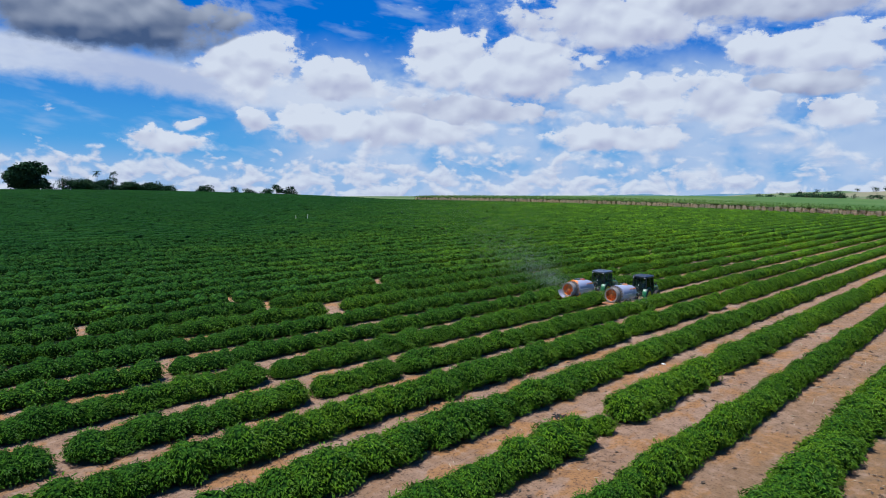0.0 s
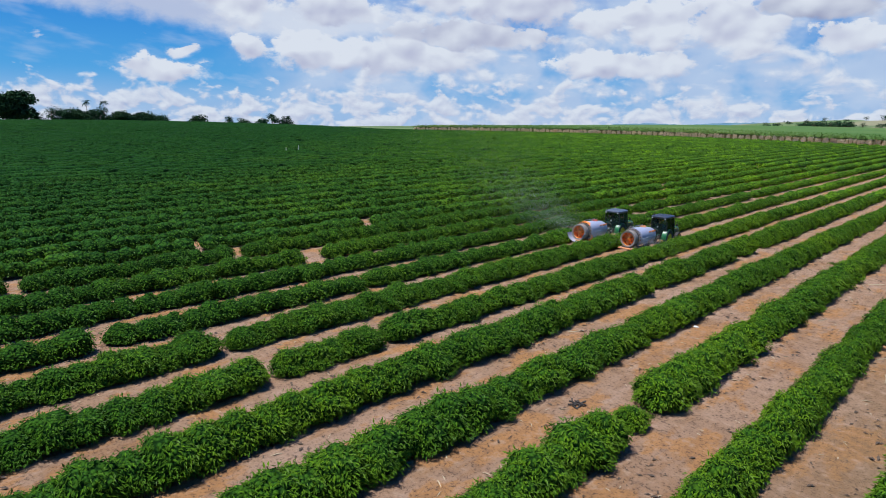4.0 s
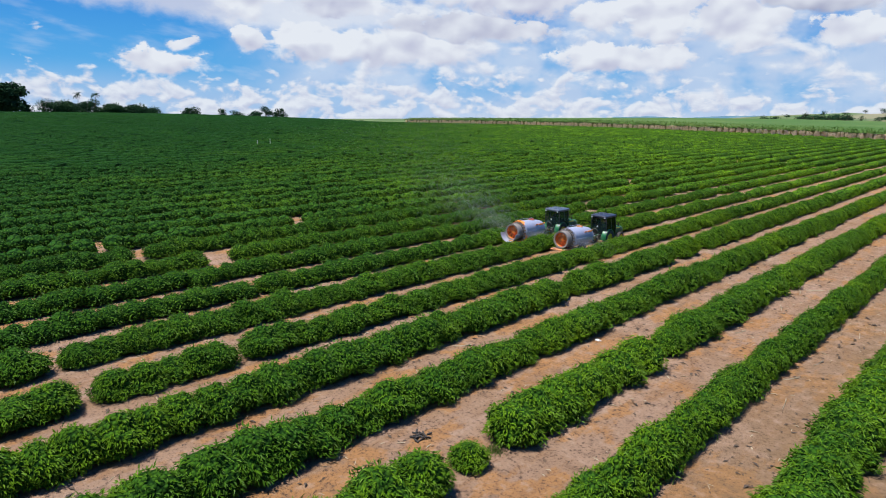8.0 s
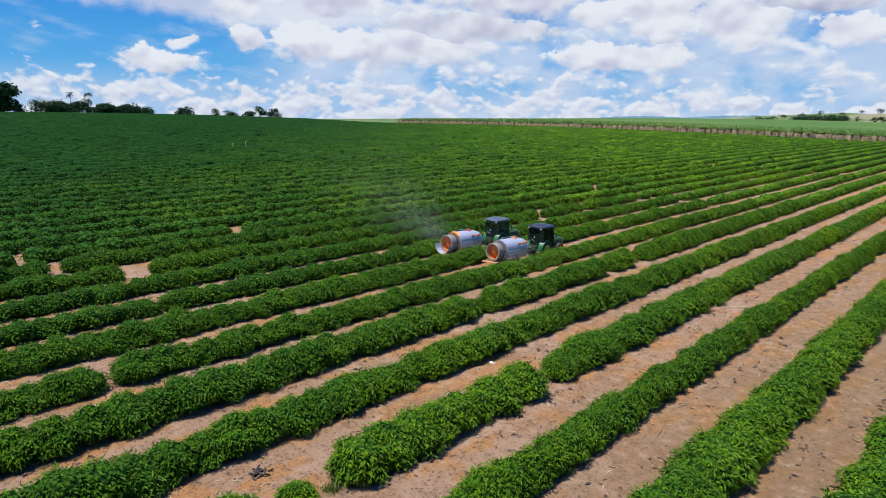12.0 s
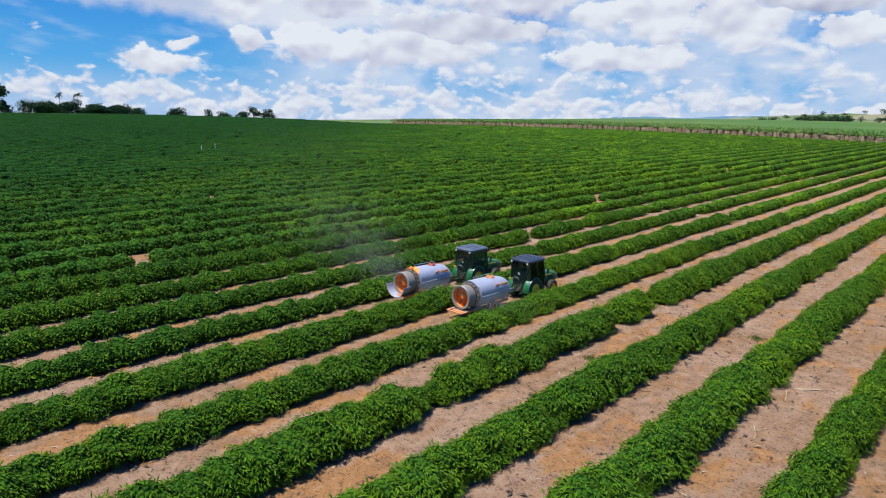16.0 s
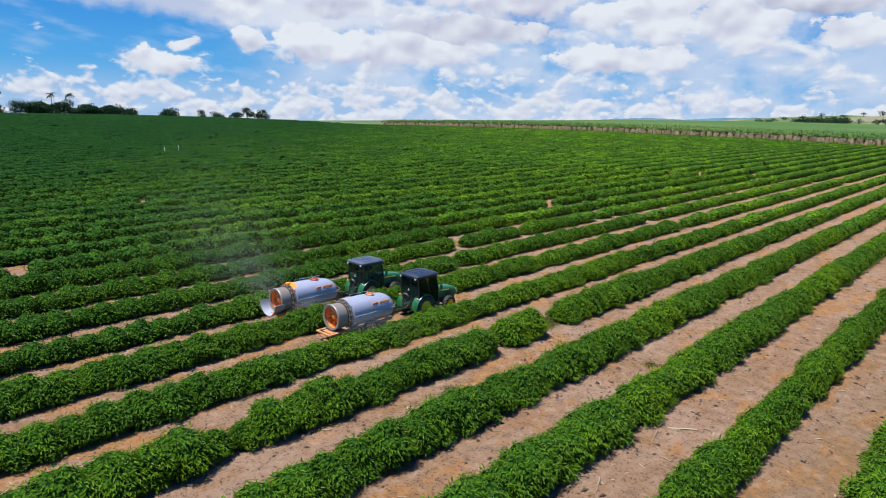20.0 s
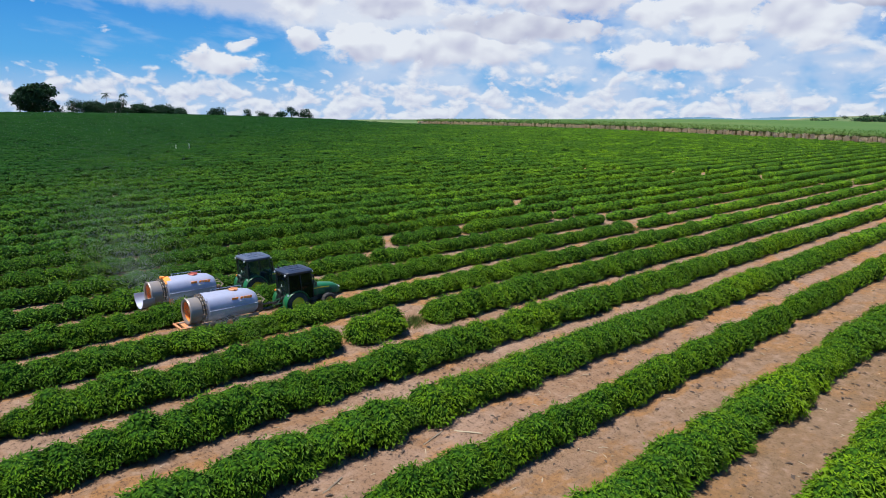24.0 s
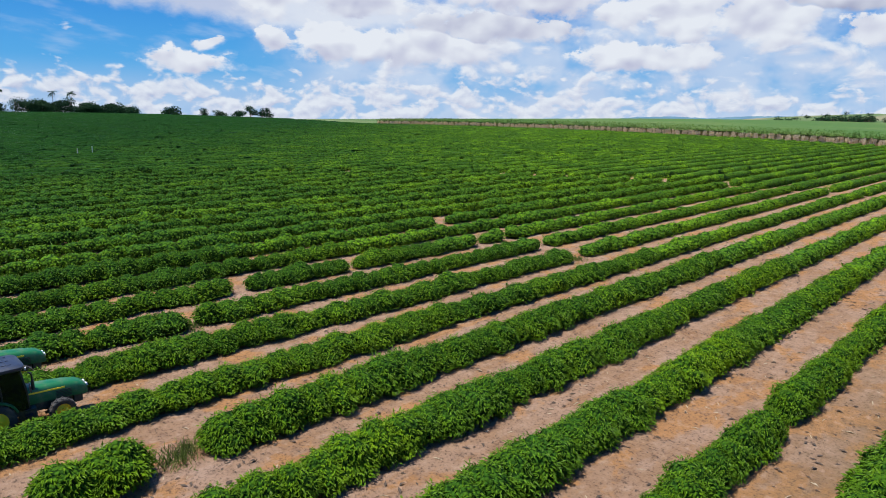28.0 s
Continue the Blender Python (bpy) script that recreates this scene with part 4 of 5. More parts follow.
        box(bm, (0.05, 1.05, 0.30), (s * 0.655, 0.35, lo - 0.12), 0.02)
        part("sill", bm, BLACK, root)
        bm = bmesh.new()
        tube(bm, [(s * 0.66, 0.98, 1.75), (s * 0.86, 1.05, 1.78), (s * 0.86, 1.06, 1.70)], 0.012, 5)
        box(bm, (0.16, 0.035, 0.24), (s * 0.86, 1.06, 1.60), 0.012)
        part("mirror", bm, BLACK, root, "black side mirror")
    for nm, ya, yb in (("rear_window", -0.45, -0.49), ("windshield", 1.0, 0.88)):
        bm = bmesh.new()
        vs = [bm.verts.new(p) for p in ((-0.64, ya, lo), (0.64, ya, lo), (0.61, yb, hi), (-0.61, yb, hi))]
        bm.faces.new(vs)
        bmesh.ops.solidify(bm, geom=bm.faces[:], thickness=0.008)
        part(nm, bm, GLASS, root, "tinted glass pane")
    bm = bmesh.new()
    box(bm, (1.30, 1.36, 0.10), (0, 0.20, lo - 0.10), 0.02)
    box(bm, (0.50, 0.46, 0.14), (0, 0.05, 1.10), 0.05)
    box(bm, (0.48, 0.13, 0.66), (0, -0.20, 1.42), 0.05, Matrix.Rotation(0.12, 4, "X"))
    box(bm, (0.56, 0.22, 0.44), (0, 0.82, 1.08), 0.05)
    part("seat_and_dash", bm, BLACK, root, "empty black seat and dashboard")
    bm = bmesh.new()
    lathe(bm, [(0.17, -0.013), (0.183, 0), (0.17, 0.013), (0.157, 0)], (0, -0.5, 0.85), (0, 0.60, 1.42), 20, True)
    part("steering_wheel", bm, BLACK, root)
    bm = bmesh.new()
    secs = []
    for z, gx_, gy_ in ((hi - 0.02, 0.68, 0.76), (hi + 0.04, 0.74, 0.83), (hi + 0.12, 0.74, 0.83), (hi + 0.17, 0.68, 0.77), (hi + 0.19, 0.55, 0.63)):
        sec = []
        for i in range(28):
            a = 2 * math.pi * i / 28
            c, d = math.cos(a), math.sin(a)
            sec.append((gx_ * math.copysign(abs(c) ** 0.28, c), 0.20 + gy_ * math.copysign(abs(d) ** 0.28, d), z))
        secs.append(sec)
    loft(bm, secs)
    r = part("roof", bm, roof, root, "flat overhanging cab roof with rounded edges", True)
    for i in range(3):
        bm = bmesh.new()
        box(bm, (0.98, 0.05, 0.02), (0, -0.2 + i * 0.38, hi + 0.195), 0.008)
        part("roof_rib", bm, roof, r)
        bm = bmesh.new()
        box(bm, (0.05, 0.95, 0.022), (-0.42 + i * 0.42, 0.20, hi + 0.197), 0.008)
        part("roof_rib", bm, roof, r)
    for s in (-1, 1):
        for yy, d in ((-0.66, -1), (1.06, 1)):
            bm = bmesh.new()
            lathe(bm, [(0.0, 0), (0.055, 0.0), (0.055, 0.035), (0.035, 0.06), (0, 0.065)], (0, -d, 0), (s * 0.56, yy - d * 0.005, hi + 0.0), 14)
            part("work_lamp", bm, LAMP, root, "round white work lamp", True)
    bm = bmesh.new()
    lathe(bm, [(0.0, 0), (0.05, 0.0), (0.05, 0.10), (0.03, 0.13), (0, 0.135)], (0, 0, 1), (-0.52, -0.42, hi + 0.17), 12)
    part("beacon", bm, BLACK, root)
    bm = bmesh.new()
    box(bm, (0.13, 0.012, 0.17), (0.50, -0.475, 1.04), 0.004)
    part("plate", bm, WHITE, root, "blank white plate")
    # two small pale shapes on the rear pane
    bm = bmesh.new()
    box(bm, (0.035, 0.014, 0.11), (-0.12, -0.487, 1.55), 0.004, Matrix.Rotation(0.4, 4, "Y"))
    box(bm, (0.11, 0.014, 0.07), (-0.10, -0.487, 1.50), 0.006)
    part("pane_mark", bm, WHITE, root, "pale mark on the rear window")
    # rear linkage, hoses and reels
    for s in (-1, 1):
        bm = bmesh.new()
        tube(bm, [(s * 0.20, -0.10, 0.52), (s * 0.34, -0.95, 0.46)], 0.035, 6)
        tube(bm, [(s * 0.30, -0.20, 1.02), (s * 0.33, -0.62, 0.52)], 0.024, 6)
        part("lift_arm", bm, GREEN, root)
    bm = bmesh.new()
    tube(bm, [(0, -0.2, 0.95), (0, -0.90, 0.82)], 0.03, 6)
    tube(bm, [(-0.36, -0.30, 1.05), (0.36, -0.30, 1.05)], 0.04, 8)
    box(bm, (0.36, 0.24, 0.34), (0, -0.30, 0.86), 0.03)
    part("top_link", bm, GREEN, root)
    for j, (hx, sag) in enumerate(((-0.16, 0.2), (-0.08, 0.3), (0.08, 0.26), (0.18, 0.18))):
        bm = bmesh.new()
        tube(bm, [(hx, -0.42, 1.02), (hx * 1.4, -0.66, 1.02 - sag * 0.3), (hx * 1.2, -0.95, 0.86 - sag), (hx * 0.6, -1.30, 0.80)], 0.016, 6)
        part("hose", bm, BLACK, root)
    bm = bmesh.new()
    lathe(bm, [(0.06, -0.06), (0.24, -0.06), (0.26, 0), (0.24, 0.06), (0.06, 0.06)], (0, 1, 0.25), (-0.22, -0.56, 1.10), 20, True)
    part("hose_reel", bm, CHASSIS, root, "dark round hose reel behind the cab", True)
    for j in range(3):
        bm = bmesh.new()
        box(bm, (0.22, 0.26, 0.025), (0.66, 0.98, 0.36 + j * 0.22), 0.006)
        part("step", bm, BLACK, root)
    return root


def sprayer(x, y, trough, label):
    """A towed air-blast sprayer heading along y; its origin is on the ground under the fan."""
    root = new("sprayer")
    root.location = (x, y, 0)
    tagged(root, label, "sprayer", "towed sprayers")
    zc = 1.10

    def ring(yy, hw, hh, z0, n=36, power=0.82):
        sec = []
        for i in range(n):
            a = 2 * math.pi * i / n
            c, d = math.cos(a), math.sin(a)
            sec.append((hw * math.copysign(abs(c) ** power, c), yy, z0 + hh * math.copysign(abs(d) ** power, d)))
        return sec
    bm = bmesh.new()
    loft(bm, [ring(0.74, 0.60, 0.55, zc + 0.02), ring(0.80, 0.70, 0.64, zc), ring(1.6, 0.71, 0.64, zc), ring(2.6, 0.70, 0.61, zc - 0.02), ring(3.05, 0.67, 0.56, zc - 0.05), ring(3.22, 0.58, 0.46, zc - 0.07), ring(3.28, 0.40, 0.30, zc - 0.08)])
    tank = part("tank", bm, STEEL, root, "long rounded pale grey tank, spotted with spray and dust", True)
    for s in (-1, 1):
        bm = bmesh.new()
        box(bm, (0.05, 2.36, 0.045), (s * 0.715, 1.98, zc - 0.02), 0.012)
        part("ledge", bm, STEEL, tank, "folded seam along the tank's side")
        # the maker's lettering as plain shapes in its colours
        rot = Matrix.Rotation(s * 0.50, 4, "Y")
        for j, (o, wd) in enumerate(((0.0, 0.30), (0.33, 0.13), (0.48, 0.11), (0.62, 0.13), (0.77, 0.13))):
            bm = bmesh.new()
            box(bm, (0.014, wd, 0.21), (s * 0.652, 2.04 + o, zc + 0.335 - o * 0.02), 0.003, rot)
            part("lettering_bar", bm, ORANGE, tank, "orange lettering bar")
        bm = bmesh.new()
        box(bm, (0.012, 0.26, 0.045), (s * 0.697, 2.38, zc + 0.20), 0.003, Matrix.Rotation(s * 0.26, 4, "Y"))
        part("label_bar", bm, WHITE, tank, "small white label")
    bm = bmesh.new()
    lathe(bm, [(0.22, -0.05), (0.22, 0.015), (0.19, 0.04), (0.06, 0.05), (0.0, 0.05)], (0, 0, 1), (0, 2.25, zc + 0.62), 24)
    box(bm, (0.07, 0.54, 0.03), (0, 2.25, zc + 0.675), 0.01)
    box(bm, (0.46, 0.05, 0.025), (0, 2.25, zc + 0.69), 0.01)
    part("filler_lid", bm, LID if trough else TRAY, root, "filler lid with a clamp bar", True)
    bm = bmesh.new()
    tube(bm, [(-0.34, 1.3, zc + 0.60), (-0.34, 1.3, zc + 0.70), (-0.34, 2.8, zc + 0.66), (-0.34, 2.8, zc + 0.56)], 0.014, 6)
    part("top_rail", bm, CHROME, root)
    # fan housing: outer drum with a lip, guard, blades, hub
    bm = bmesh.new()
    lathe(bm, [(0.47, 0.0), (0.58, -0.02), (0.60, 0.03), (0.57, 0.08), (0.57, 0.50), (0.55, 0.54), (0.50, 0.54), (0.50, 0.10)], (0, 1, 0), (0, 0, zc - 0.02), 44, True)
    part("fan_housing", bm, STEEL_DIM, root, "dusty round sheet-steel fan drum", True)
    bm = bmesh.new()
    lathe(bm, [(0.498, 0.03), (0.498, 0.50), (0.30, 0.53), (0.0, 0.53)], (0, 1, 0), (0, 0, zc - 0.02), 40)
    part("fan_duct", bm, ORANGE, root, "orange inside of the fan duct", True)
    bm = bmesh.new()
    lathe(bm, [(0.0, 0.10), (0.09, 0.12), (0.15, 0.20), (0.15, 0.44)], (0, 1, 0), (0, 0, zc - 0.02), 24)
    fan = part("fan", bm, ORANGE, root, "orange bladed fan", True)
    for i in range(9):
        bm = bmesh.new()
        turn = Matrix.Rotation(2 * math.pi * i / 9, 4, "Y") @ Matrix.Translation((0, 0, 0.31)) @ Matrix.Rotation(0.75, 4, "Z")
        box(bm, (0.16, 0.018, 0.34), (0, 0, 0), 0.004, Matrix.Translation((0, 0.28, zc - 0.02)) @ turn)
        part("blade", bm, ORANGE, fan)
    bm = bmesh.new()
    lathe(bm, [(0.495, 0.0), (0.502, 0.006), (0.509, 0.0), (0.502, -0.006)], (0, 1, 0), (0, 0.01, zc - 0.02), 36, True)
    guard = part("fan_guard", bm, RUST, root, "round wire fan guard", True)
    for r in (0.10, 0.20, 0.30, 0.40):
        bm = bmesh.new()
        lathe(bm, [(r - 0.003, 0.0), (r, 0.003), (r + 0.003, 0.0), (r, -0.003)], (0, 1, 0), (0, 0.01, zc - 0.02), 32, True)
        part("guard_ring", bm, RUST, guard, "", True)
    for i in range(8):
        a = 2 * math.pi * i / 8
        bm = bmesh.new()
        tube(bm, [(math.cos(a) * 0.08, 0.01, zc - 0.02 + math.sin(a) * 0.08), (math.cos(a) * 0.50, 0.01, zc - 0.02 + math.sin(a) * 0.50)], 0.003, 5)
        part("guard_spoke", bm, RUST, guard)
    # nozzle arch between drum and tank
    bm = bmesh.new()
    lathe(bm, [(0.46, 0.53), (0.52, 0.55), (0.52, 0.74), (0.46, 0.76)], (0, 1, 0), (0, 0, zc), 40, True)
    part("air_outlet", bm, BLACK, root, "dark slot where the air leaves")
    for yy in (0.585, 0.70):
        bm = bmesh.new()
        pts = []
        for i in range(37):
            a = radians(-60 + 300 * i / 36)
            pts.append((math.cos(a) * 0.60, yy, zc + math.sin(a) * 0.585))
        tube(bm, pts, 0.022, 6)
        part("nozzle_pipe", bm, STEEL_DIM, root, "curved nozzle pipe", True)
        for i in range(15):
            a = radians(-52 + 284 * i / 14)
            bm = bmesh.new()
            d = Vector((math.cos(a), 0, math.sin(a)))
            lathe(bm, [(0.018, 0), (0.034, 0.01), (0.034, 0.05), (0.02, 0.06), (0.016, 0.085), (0, 0.086)], d, d * 0.60 + Vector((0, yy, zc)), 8)
            part("nozzle", bm, RUST, root)
    bm = bmesh.new()
    secs = []
    for i in range(15):
        a = radians(42 + 96 * i / 14)
        secs.append([(math.cos(a) * r, yy, zc + math.sin(a) * r) for r, yy in ((0.66, 0.70), (0.69, 0.70), (0.69, 1.02), (0.66, 1.02))])
    loft(bm, secs)
    part("hood_plate", bm, STEEL if not trough else ORANGE, root, "curved top plate over the nozzle arch", True)
    # undercarriage
    bm = bmesh.new()
    for s in (-1, 1):
        box(bm, (0.09, 3.5, 0.12), (s * 0.40, 1.55, 0.42), 0.015)
    for yy in (0.1, 1.2, 2.4, 3.2):
        box(bm, (0.80, 0.10, 0.10), (0, yy, 0.42), 0.015)
    part("frame", bm, ORANGE if trough else STEEL_DIM, root, "dusty steel frame")
    bm = bmesh.new()
    if trough:
        box(bm, (0.98, 0.80, 0.045), (0, 0.22, 0.47), 0.012)
        box(bm, (0.98, 0.16, 0.16), (0, 0.64, 0.50), 0.02)
    else:
        box(bm, (1.02, 0.10, 0.06), (0, -0.42, 0.44), 0.012)
        box(bm, (0.10, 1.1, 0.06), (0.47, 0.12, 0.44), 0.012)
        box(bm, (0.10, 1.1, 0.06), (-0.47, 0.12, 0.44), 0.012)
        box(bm, (0.88, 0.80, 0.025), (0, 0.2, 0.42), 0.006)
    part("bumper_tray", bm, TRAY, root, "orange tray under the fan")
    if trough:
        bm = bmesh.new()
        secs = []
        for i in range(17):
            a = radians(185 + 170 * i / 16)
            secs.append([(math.cos(a) * r, yy, zc - 0.02 + math.sin(a) * r) for r, yy in ((0.60, 0.10), (0.66, -0.46), (0.68, -0.46), (0.62, 0.12))])
        loft(bm, secs)
        part("trough", bm, STEEL, root, "flared steel trough below the fan", True)
        bm = bmesh.new()
        for s in (-1, 1):
            box(bm, (0.05, 0.22, 0.75), (s * 0.63, 0.88, 0.80), 0.015)
        box(bm, (0.20, 0.20, 0.14), (0, 0.72, zc + 0.68), 0.03)
        part("shield", bm, ORANGE, root, "orange side shields")
    for s in (-1, 1):
        ob = new("wheel")
        ob.parent, ob.location = root, (s * 0.62, 1.75, 0.36)
        bm = bmesh.new()
        lathe(bm, [(0.19, -0.10), (0.33, -0.13), (0.36, -0.08), (0.36, 0.08), (0.33, 0.13), (0.19, 0.10)], (1, 0, 0), (0, 0, 0), 30)
        part("tyre", bm, RUBBER, ob, "black tyre", True)
        bm = bmesh.new()
        lathe(bm, [(0.20, -0.09), (0.17, 0.0), (0.06, 0.02), (0, 0.02)], (s, 0, 0), (0, 0, 0), 20)
        part("rim", bm, ORANGE, ob, "orange rim", True)
    bm = bmesh.new()
    tube(bm, [(0, 3.1, 0.42), (0, 3.7, 0.45), (0, 4.25, 0.48)], 0.05, 8)
    tube(bm, [(-0.38, 3.2, 0.42), (0, 3.9, 0.46)], 0.035, 6)
    tube(bm, [(0.38, 3.2, 0.42), (0, 3.9, 0.46)], 0.035, 6)
    part("drawbar", bm, CHASSIS, root, "dark drawbar")
    bm = bmesh.new()
    tube(bm, [(0, 3.25, 0.72), (0, 4.5, 0.66)], 0.045, 8)
    part("drive_shaft", bm, BLACK, root)
    bm = bmesh.new()
    box(bm, (0.44, 0.34, 0.34), (0.05, 3.46, 0.66), 0.05)
    lathe(bm, [(0.0, 0), (0.11, 0.0), (0.13, 0.12), (0.09, 0.20), (0, 0.21)], (0, 0, 1), (0.24, 3.46, 0.80), 14)
    part("pump", bm, RUST, root, "brown pump with pressure vessel", True)
    for j in range(3):
        bm = bmesh.new()
        tube(bm, [(0.1 * j - 0.1, 3.2, 1.2), (0.14 * j - 0.14, 3.55, 1.34 - 0.1 * j), (0.1 * j - 0.05, 3.78, 1.0), (0.1, 3.6, 0.76)], 0.022, 6)
        part("hose", bm, STRAW if j else BLACK, root)
    return root


tractor(-26.02, 52.75, ROOF_DARK, DARK_GLASS, "green cab tractor with dark roof and blacked-out sides between crop rows")
tractor(-29.85, 52.45, ROOF_GREY, GLASS, "green cab tractor with pale grey roof between crop rows")
sprayer(-26.02, 47.45, False, "pale grey towed orchard sprayer with orange fan behind a tractor")
sprayer(-29.85, 47.05, True, "pale grey towed sprayer with orange band and steel trough")


# ---- litter, straw and grass on the soil ----
rng = np.random.default_rng(21)
n = 34000
lx, ly = rng.uniform(-42, 2, n), rng.uniform(4, 105, n)
heap = np.sin(lx * 1.9 + 1.3 * np.sin(ly * 0.8)) + np.sin(ly * 1.35 + lx * 0.7) + np.sin(ly * 0.43 - lx * 1.1)
thick = rng.uniform(-1.6, 2.2, n) < heap + 0.08 * (lx + 12)
lx, ly = lx[thick], ly[thick]
n = len(lx)
lane = np.abs((lx - FIRST) / SPACING - np.round((lx - FIRST) / SPACING)) > 0.20
lx, ly = lx[lane], ly[lane]
n = len(lx)
turn = rng.uniform(0, 6.28, n)
d = np.stack([np.cos(turn), np.sin(turn), rng.uniform(-0.1, 0.35, n)], 1)
size = np.minimum(rng.lognormal(-2.6, 0.55, n), 0.17)
v, f = leaves(np.stack([lx, ly, np.full(n, 0.012)], 1), d, np.tile([0.0, 0.0, 1.0], (n, 1)), size * 1.7, size * 0.30)
v[:, 2] = np.abs(v[:, 2])
litter = new("leaf_litter", mesh_of("leaf_litter", v, f, CLOD))
tagged(litter, "scattered dark dry leaves and crumbs on the soil", "litter", kind="stuff")
n = 1700
lx, ly, turn = rng.uniform(-30, 2, n), rng.uniform(8, 95, n), rng.uniform(0, 6.28, n)
d = np.stack([np.cos(turn), np.sin(turn), rng.uniform(0, 0.1, n)], 1)
v, f = leaves(np.stack([lx, ly, np.full(n, 0.015)], 1), d, np.tile([0.0, 0.0, 1.0], (n, 1)), rng.uniform(0.12, 0.5, n), rng.uniform(0.010, 0.026, n))
tagged(new("straw_bits", mesh_of("straw_bits", v, f, STRAW)), "thin pale straw bits scattered on the soil", "straw", kind="stuff")


def stick(x, y, length, turn, width, label):
    """A split dry frond lying on the ground, bowed along its length."""
    bm = bmesh.new()
    secs = []
    for i in range(9):
        u = i / 8 - 0.5
        wd = 0.55 * width * (1 - 1.2 * u * u + 0.25 * math.sin(9 * u + length * 5))
        z = 0.02 + 0.015 * math.sin(5 * u + length * 7)
        bow = 0.10 * length * u * u
        secs.append([(u * length, wd + bow, z), (u * length, bow, z + 0.03), (u * length, bow - wd, z), (u * length, bow, z - 0.02)])
    loft(bm, secs)
    me = bpy.data.meshes.new("dry_frond")
    bm.to_mesh(me)
    bm.free()
    me.materials.append(STRAW)
    ob = new("dry_frond", me)
    ob.matrix_world = pose(x, y, 0, 0, 0, turn)
    tagged(ob, label, "dry frond", "dry fronds on the soil")


for x, y, length, turn, width in ((-11.70, 49.85, 1.1, 105, 0.035), (-11.25, 50.95, 0.95, 35, 0.05), (-11.5, 45.9, 0.9, 110, 0.035), (-7.8, 34.0, 1.0, 100, 0.03), (-8.3, 36.5, 0.8, 60, 0.03),
                                  (-19.2, 29.95, 0.8, 55, 0.04), (-8.0, 39.0, 0.8, 80, 0.025), (-7.6, 44.0, 0.9, 100, 0.03), (-11.6, 40.5, 0.7, 70, 0.025)):
    stick(x, y, length, turn, width, "pale dry frond lying on the bare soil")
bm = bmesh.new()
box(bm, (0.30, 0.20, 0.10), (0, 0, 0.05), 0.04, Matrix.Rotation(0.4, 4, "X"))
box(bm, (0.16, 0.16, 0.06), (0.16, 0.10, 0.03), 0.02)
bag = bpy.data.meshes.new("plastic_scrap")
bm.to_mesh(bag)
bm.free()
bag.materials.append(WHITE)
ob = new("plastic_scrap", bag)
ob.location = (-15.6, 34.7, 0)
ob.scale = (0.6, 0.6, 0.6)
tagged(ob, "crumpled white plastic scrap on the soil", "litter")
pile = new("charred_wood_pile")
pile.location = (-14.98, 23.3, 0)
pile.scale = (0.75, 0.75, 0.75)
tagged(pile, "small heap of charred black wood on the soil", "wood pile")
for i in range(16):
    a, r = i * 2.4, 0.10 + 0.03 * i % 0.35
    bm = bmesh.new()
    box(bm, (0.34 - 0.01 * i, 0.07, 0.06), (math.cos(a) * r, math.sin(a) * r, 0.05 + 0.012 * (i % 5)), 0.015, Matrix.Rotation(a * 1.7, 4, "Z") @ Matrix.Rotation(0.35 * math.sin(i), 4, "Y"))
    part("charred_stick", bm, CHAR, pile)


def tuft(x, y, seed, count, spread, high):
    rng = np.random.default_rng(seed)
    p = np.stack([rng.normal(0, spread, count), rng.normal(0, spread, count), np.zeros(count)], 1)
    d = np.stack([rng.normal(0, 0.5, count), rng.normal(0, 0.5, count), np.ones(count)], 1)
    v, f = leaves(p, d, unit(rng, count), high * rng.uniform(0.5, 1.1, count), np.full(count, 0.012))
    ob = new("grass_tuft", mesh_of("grass_tuft", v, f, GRASS))
    ob.location = (x, y, 0)
    tagged(ob, "tuft of pale green weedy grass on the soil", "grass", "grass tufts", "stuff")


for i, (x, y, sp, h) in enumerate(((-20.6, 56.2, 0.35, 0.35), (-20.9, 56.8, 0.25, 0.3), (-31.5, 61.5, 0.3, 0.3), (-27.8, 87.2, 0.4, 0.35), (-12.9, 24.3, 0.15, 0.14), (-14.6, 55.4, 0.2, 0.12), (-18.7, 47.6, 0.2, 0.12))):
    tuft(x, y, 300 + i, 260, sp, h)

# ---- posts ----
for i, (x, y, h) in enumerate(((-122.5, 85.3, 1.9), (-124.6, 83.6, 1.5))):
    bm = bmesh.new()
    lathe(bm, [(0.0, 0), (0.06, 0.0), (0.055, h), (0.03, h + 0.02), (0, h + 0.02)], (0, 0, 1), (0, 0, 0), 10)
    me = bpy.data.meshes.new("post")
    bm.to_mesh(me)
    bm.free()
    me.materials.append(WHITE)
    ob = new("post", me)
    ob.location = (x, y, 0)
    tagged(ob, "thin white post standing among the crop rows", "post", "field posts")
for i, (y, h) in enumerate(((134.0, 5.5), (177.5, 5.5), (254.0, 6.5), (267.0, 6.5))):
    root = new("utility_pole")
    px, py, h, f = behind(-401.0, y, h)
    root.location = (px, py, float(land(np.array(px), np.array(py))))
    tagged(root, "thin grey utility pole behind the field's edge", "utility pole", "utility poles")
    bm = bmesh.new()
    lathe(bm, [(0.0, 0), (0.16, 0.0), (0.11, h), (0, h)], (0, 0, 1), (0, 0, 0), 8)
    part("pole", bm, WHITE, root)
    bm = bmesh.new()
    box(bm, (0.12, 1.6, 0.12), (0, 0, h - 0.5), 0.02)
    part("crossarm", bm, BARK, root)

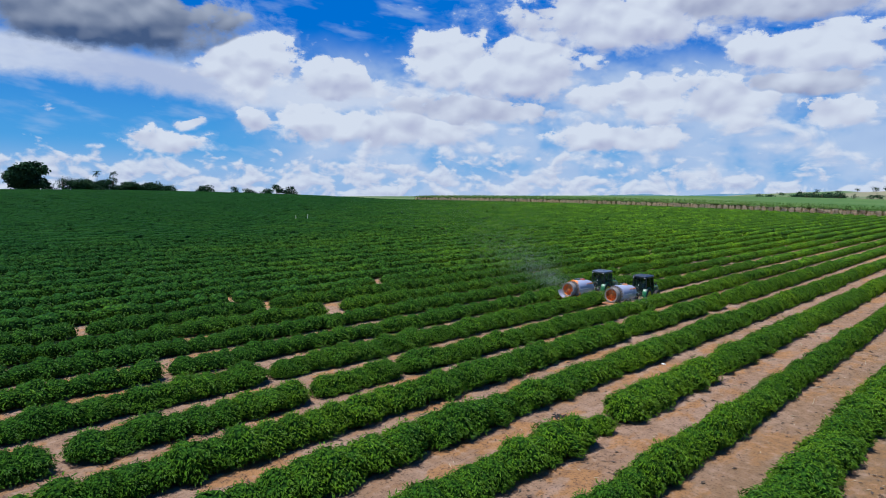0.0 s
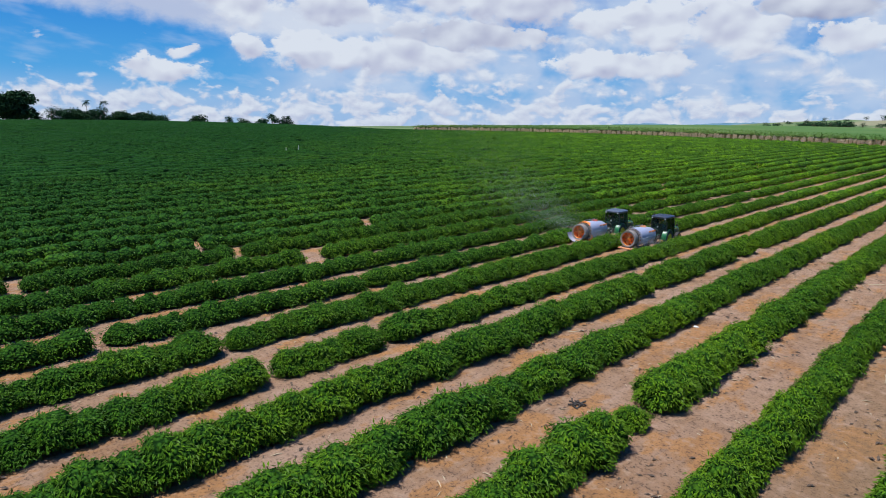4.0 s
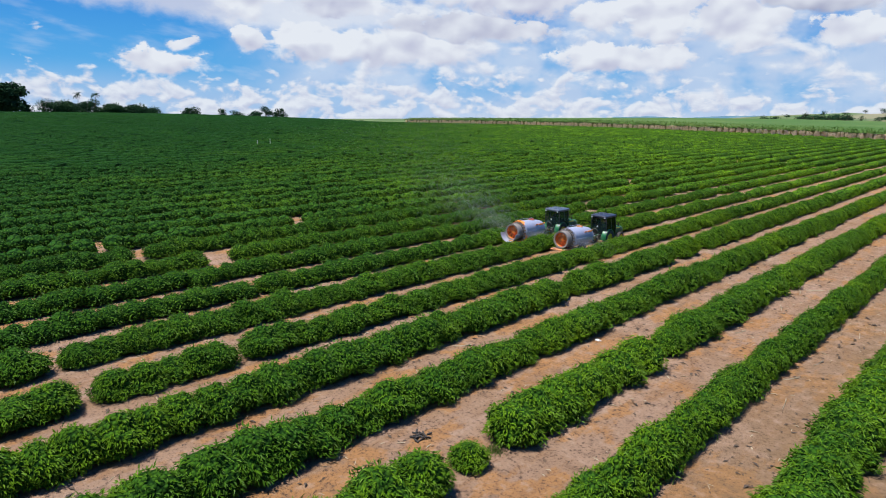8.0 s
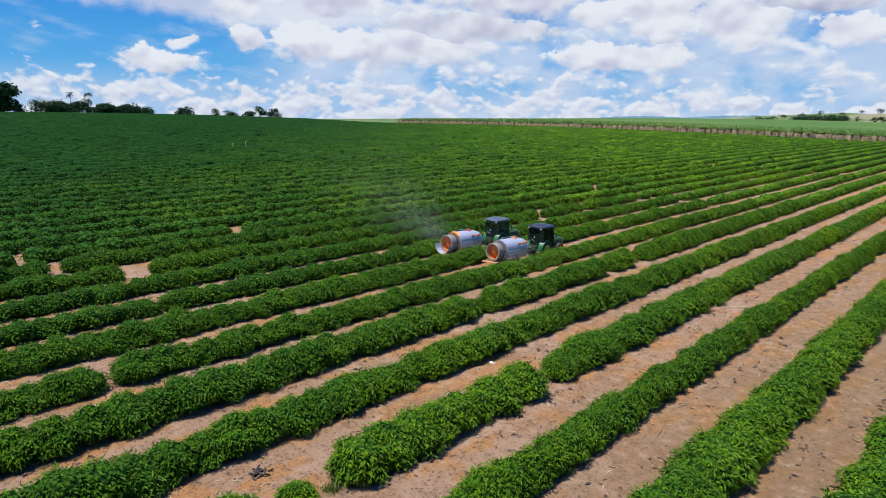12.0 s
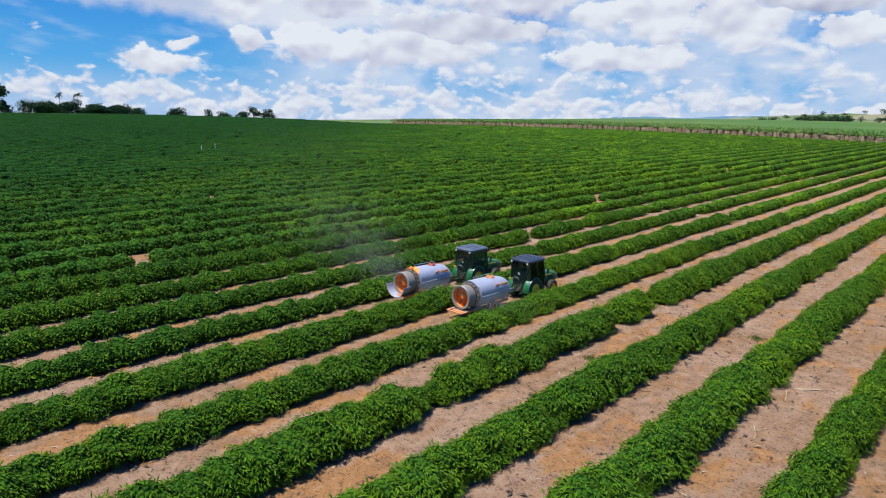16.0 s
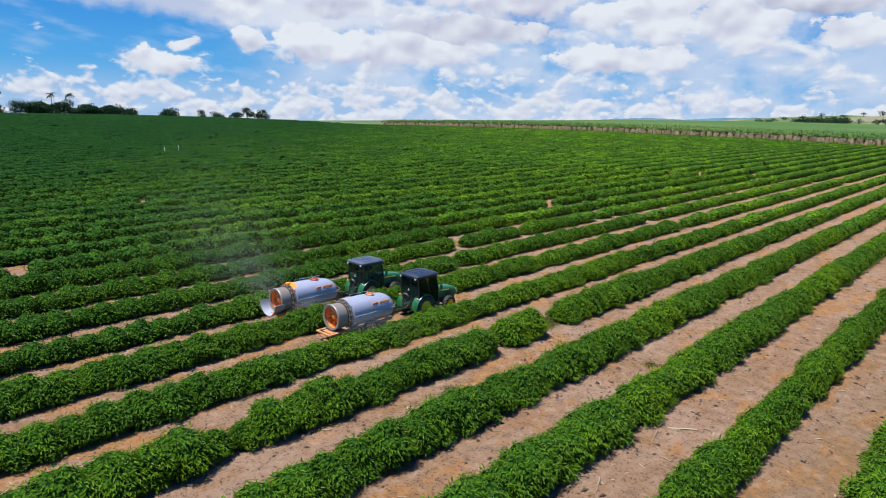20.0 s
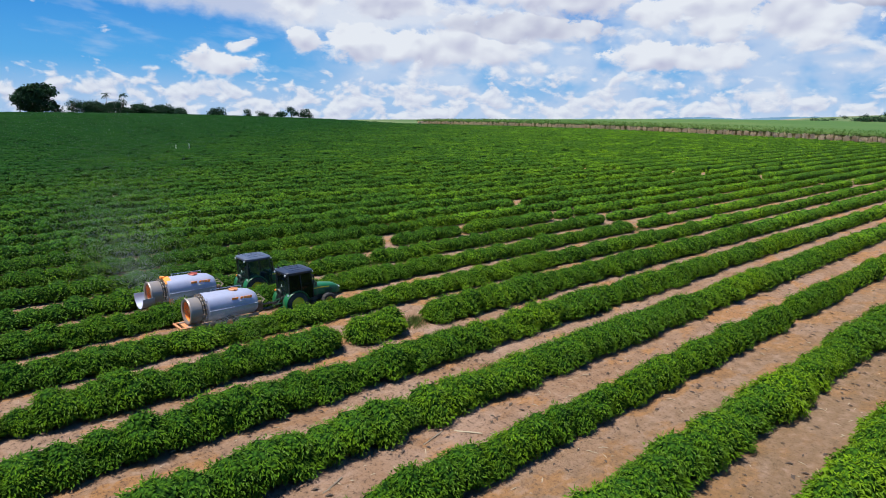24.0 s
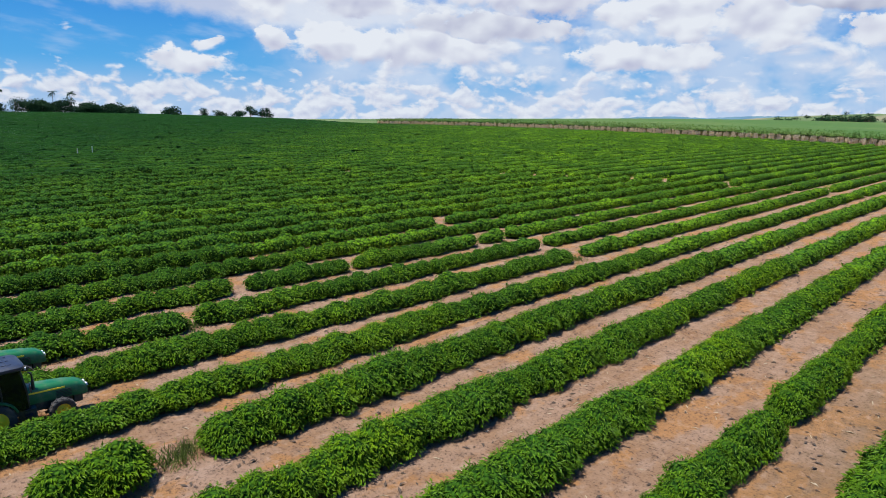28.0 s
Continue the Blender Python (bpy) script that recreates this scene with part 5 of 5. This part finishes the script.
# ---- spray hanging behind the fans: fine droplets ----
MIST, mn, ms = material("spray_droplet", 0.9, 0.0, 0.2)
ms.inputs["Base Color"].default_value = (0.86, 0.88, 0.92, 1)
thru = mn.add("ShaderNodeBsdfTranslucent")
thru.inputs[0].default_value = (0.9, 0.92, 0.96, 1)
clear_air = mn.add("ShaderNodeBsdfTransparent")
drop = mn.add("ShaderNodeMixShader")
drop.inputs[0].default_value = 0.5
mn.put(drop.inputs[1], ms.outputs[0])
mn.put(drop.inputs[2], thru.outputs[0])
fine = mn.add("ShaderNodeMixShader")
fine.inputs[0].default_value = 0.30
mn.put(fine.inputs[1], clear_air.outputs[0])
mn.put(fine.inputs[2], drop.outputs[0])
mn.put(MIST.node_tree.nodes["Material Output"].inputs[0], fine.outputs[0])
rng = np.random.default_rng(77)


def mist(name, source, drift, count, start, end, label):
    """A plume from source along drift, widening as it goes."""
    u = rng.beta(1.15, 1.7, count)
    wide = start + (end - start) * u
    p = np.array(source) + np.array(drift) * u[:, None] + rng.normal(size=(count, 3)) * wide[:, None] * [1.0, 1.0, 0.45]
    keep = p[:, 2] > 0.15
    p = p[keep]
    n = len(p)
    d = unit(rng, n)
    size = rng.uniform(0.005, 0.014, n)[:, None]
    v = np.stack([p, p + d * size, p + np.cross(d, unit(rng, n)) * size], 1).reshape(-1, 3)
    f = np.arange(3 * n).reshape(-1, 3)
    tagged(new(name, mesh_of(name, v, f, MIST)), label, "spray mist", kind="stuff")


mist("spray_mist", (-30.6, 47.2, 1.3), (-9.0, 0.5, 4.2), 110000, 0.5, 2.8, "thin pale spray mist drifting behind the sprayers")
mist("spray_haze", (-32.5, 46.6, 1.5), (-24.0, 9.0, 12.0), 110000, 2.0, 6.5, "faint bluish spray haze hanging over the crop")
mist("spray_jet", (-25.7, 48.2, 0.9), (1.6, 1.4, -0.3), 30000, 0.3, 0.8, "pale spray leaving the nozzles beside the tank")
mist("spray_jet", (-29.6, 47.9, 0.9), (2.2, 1.2, -0.3), 40000, 0.3, 0.8, "pale spray leaving the nozzles beside the tank")
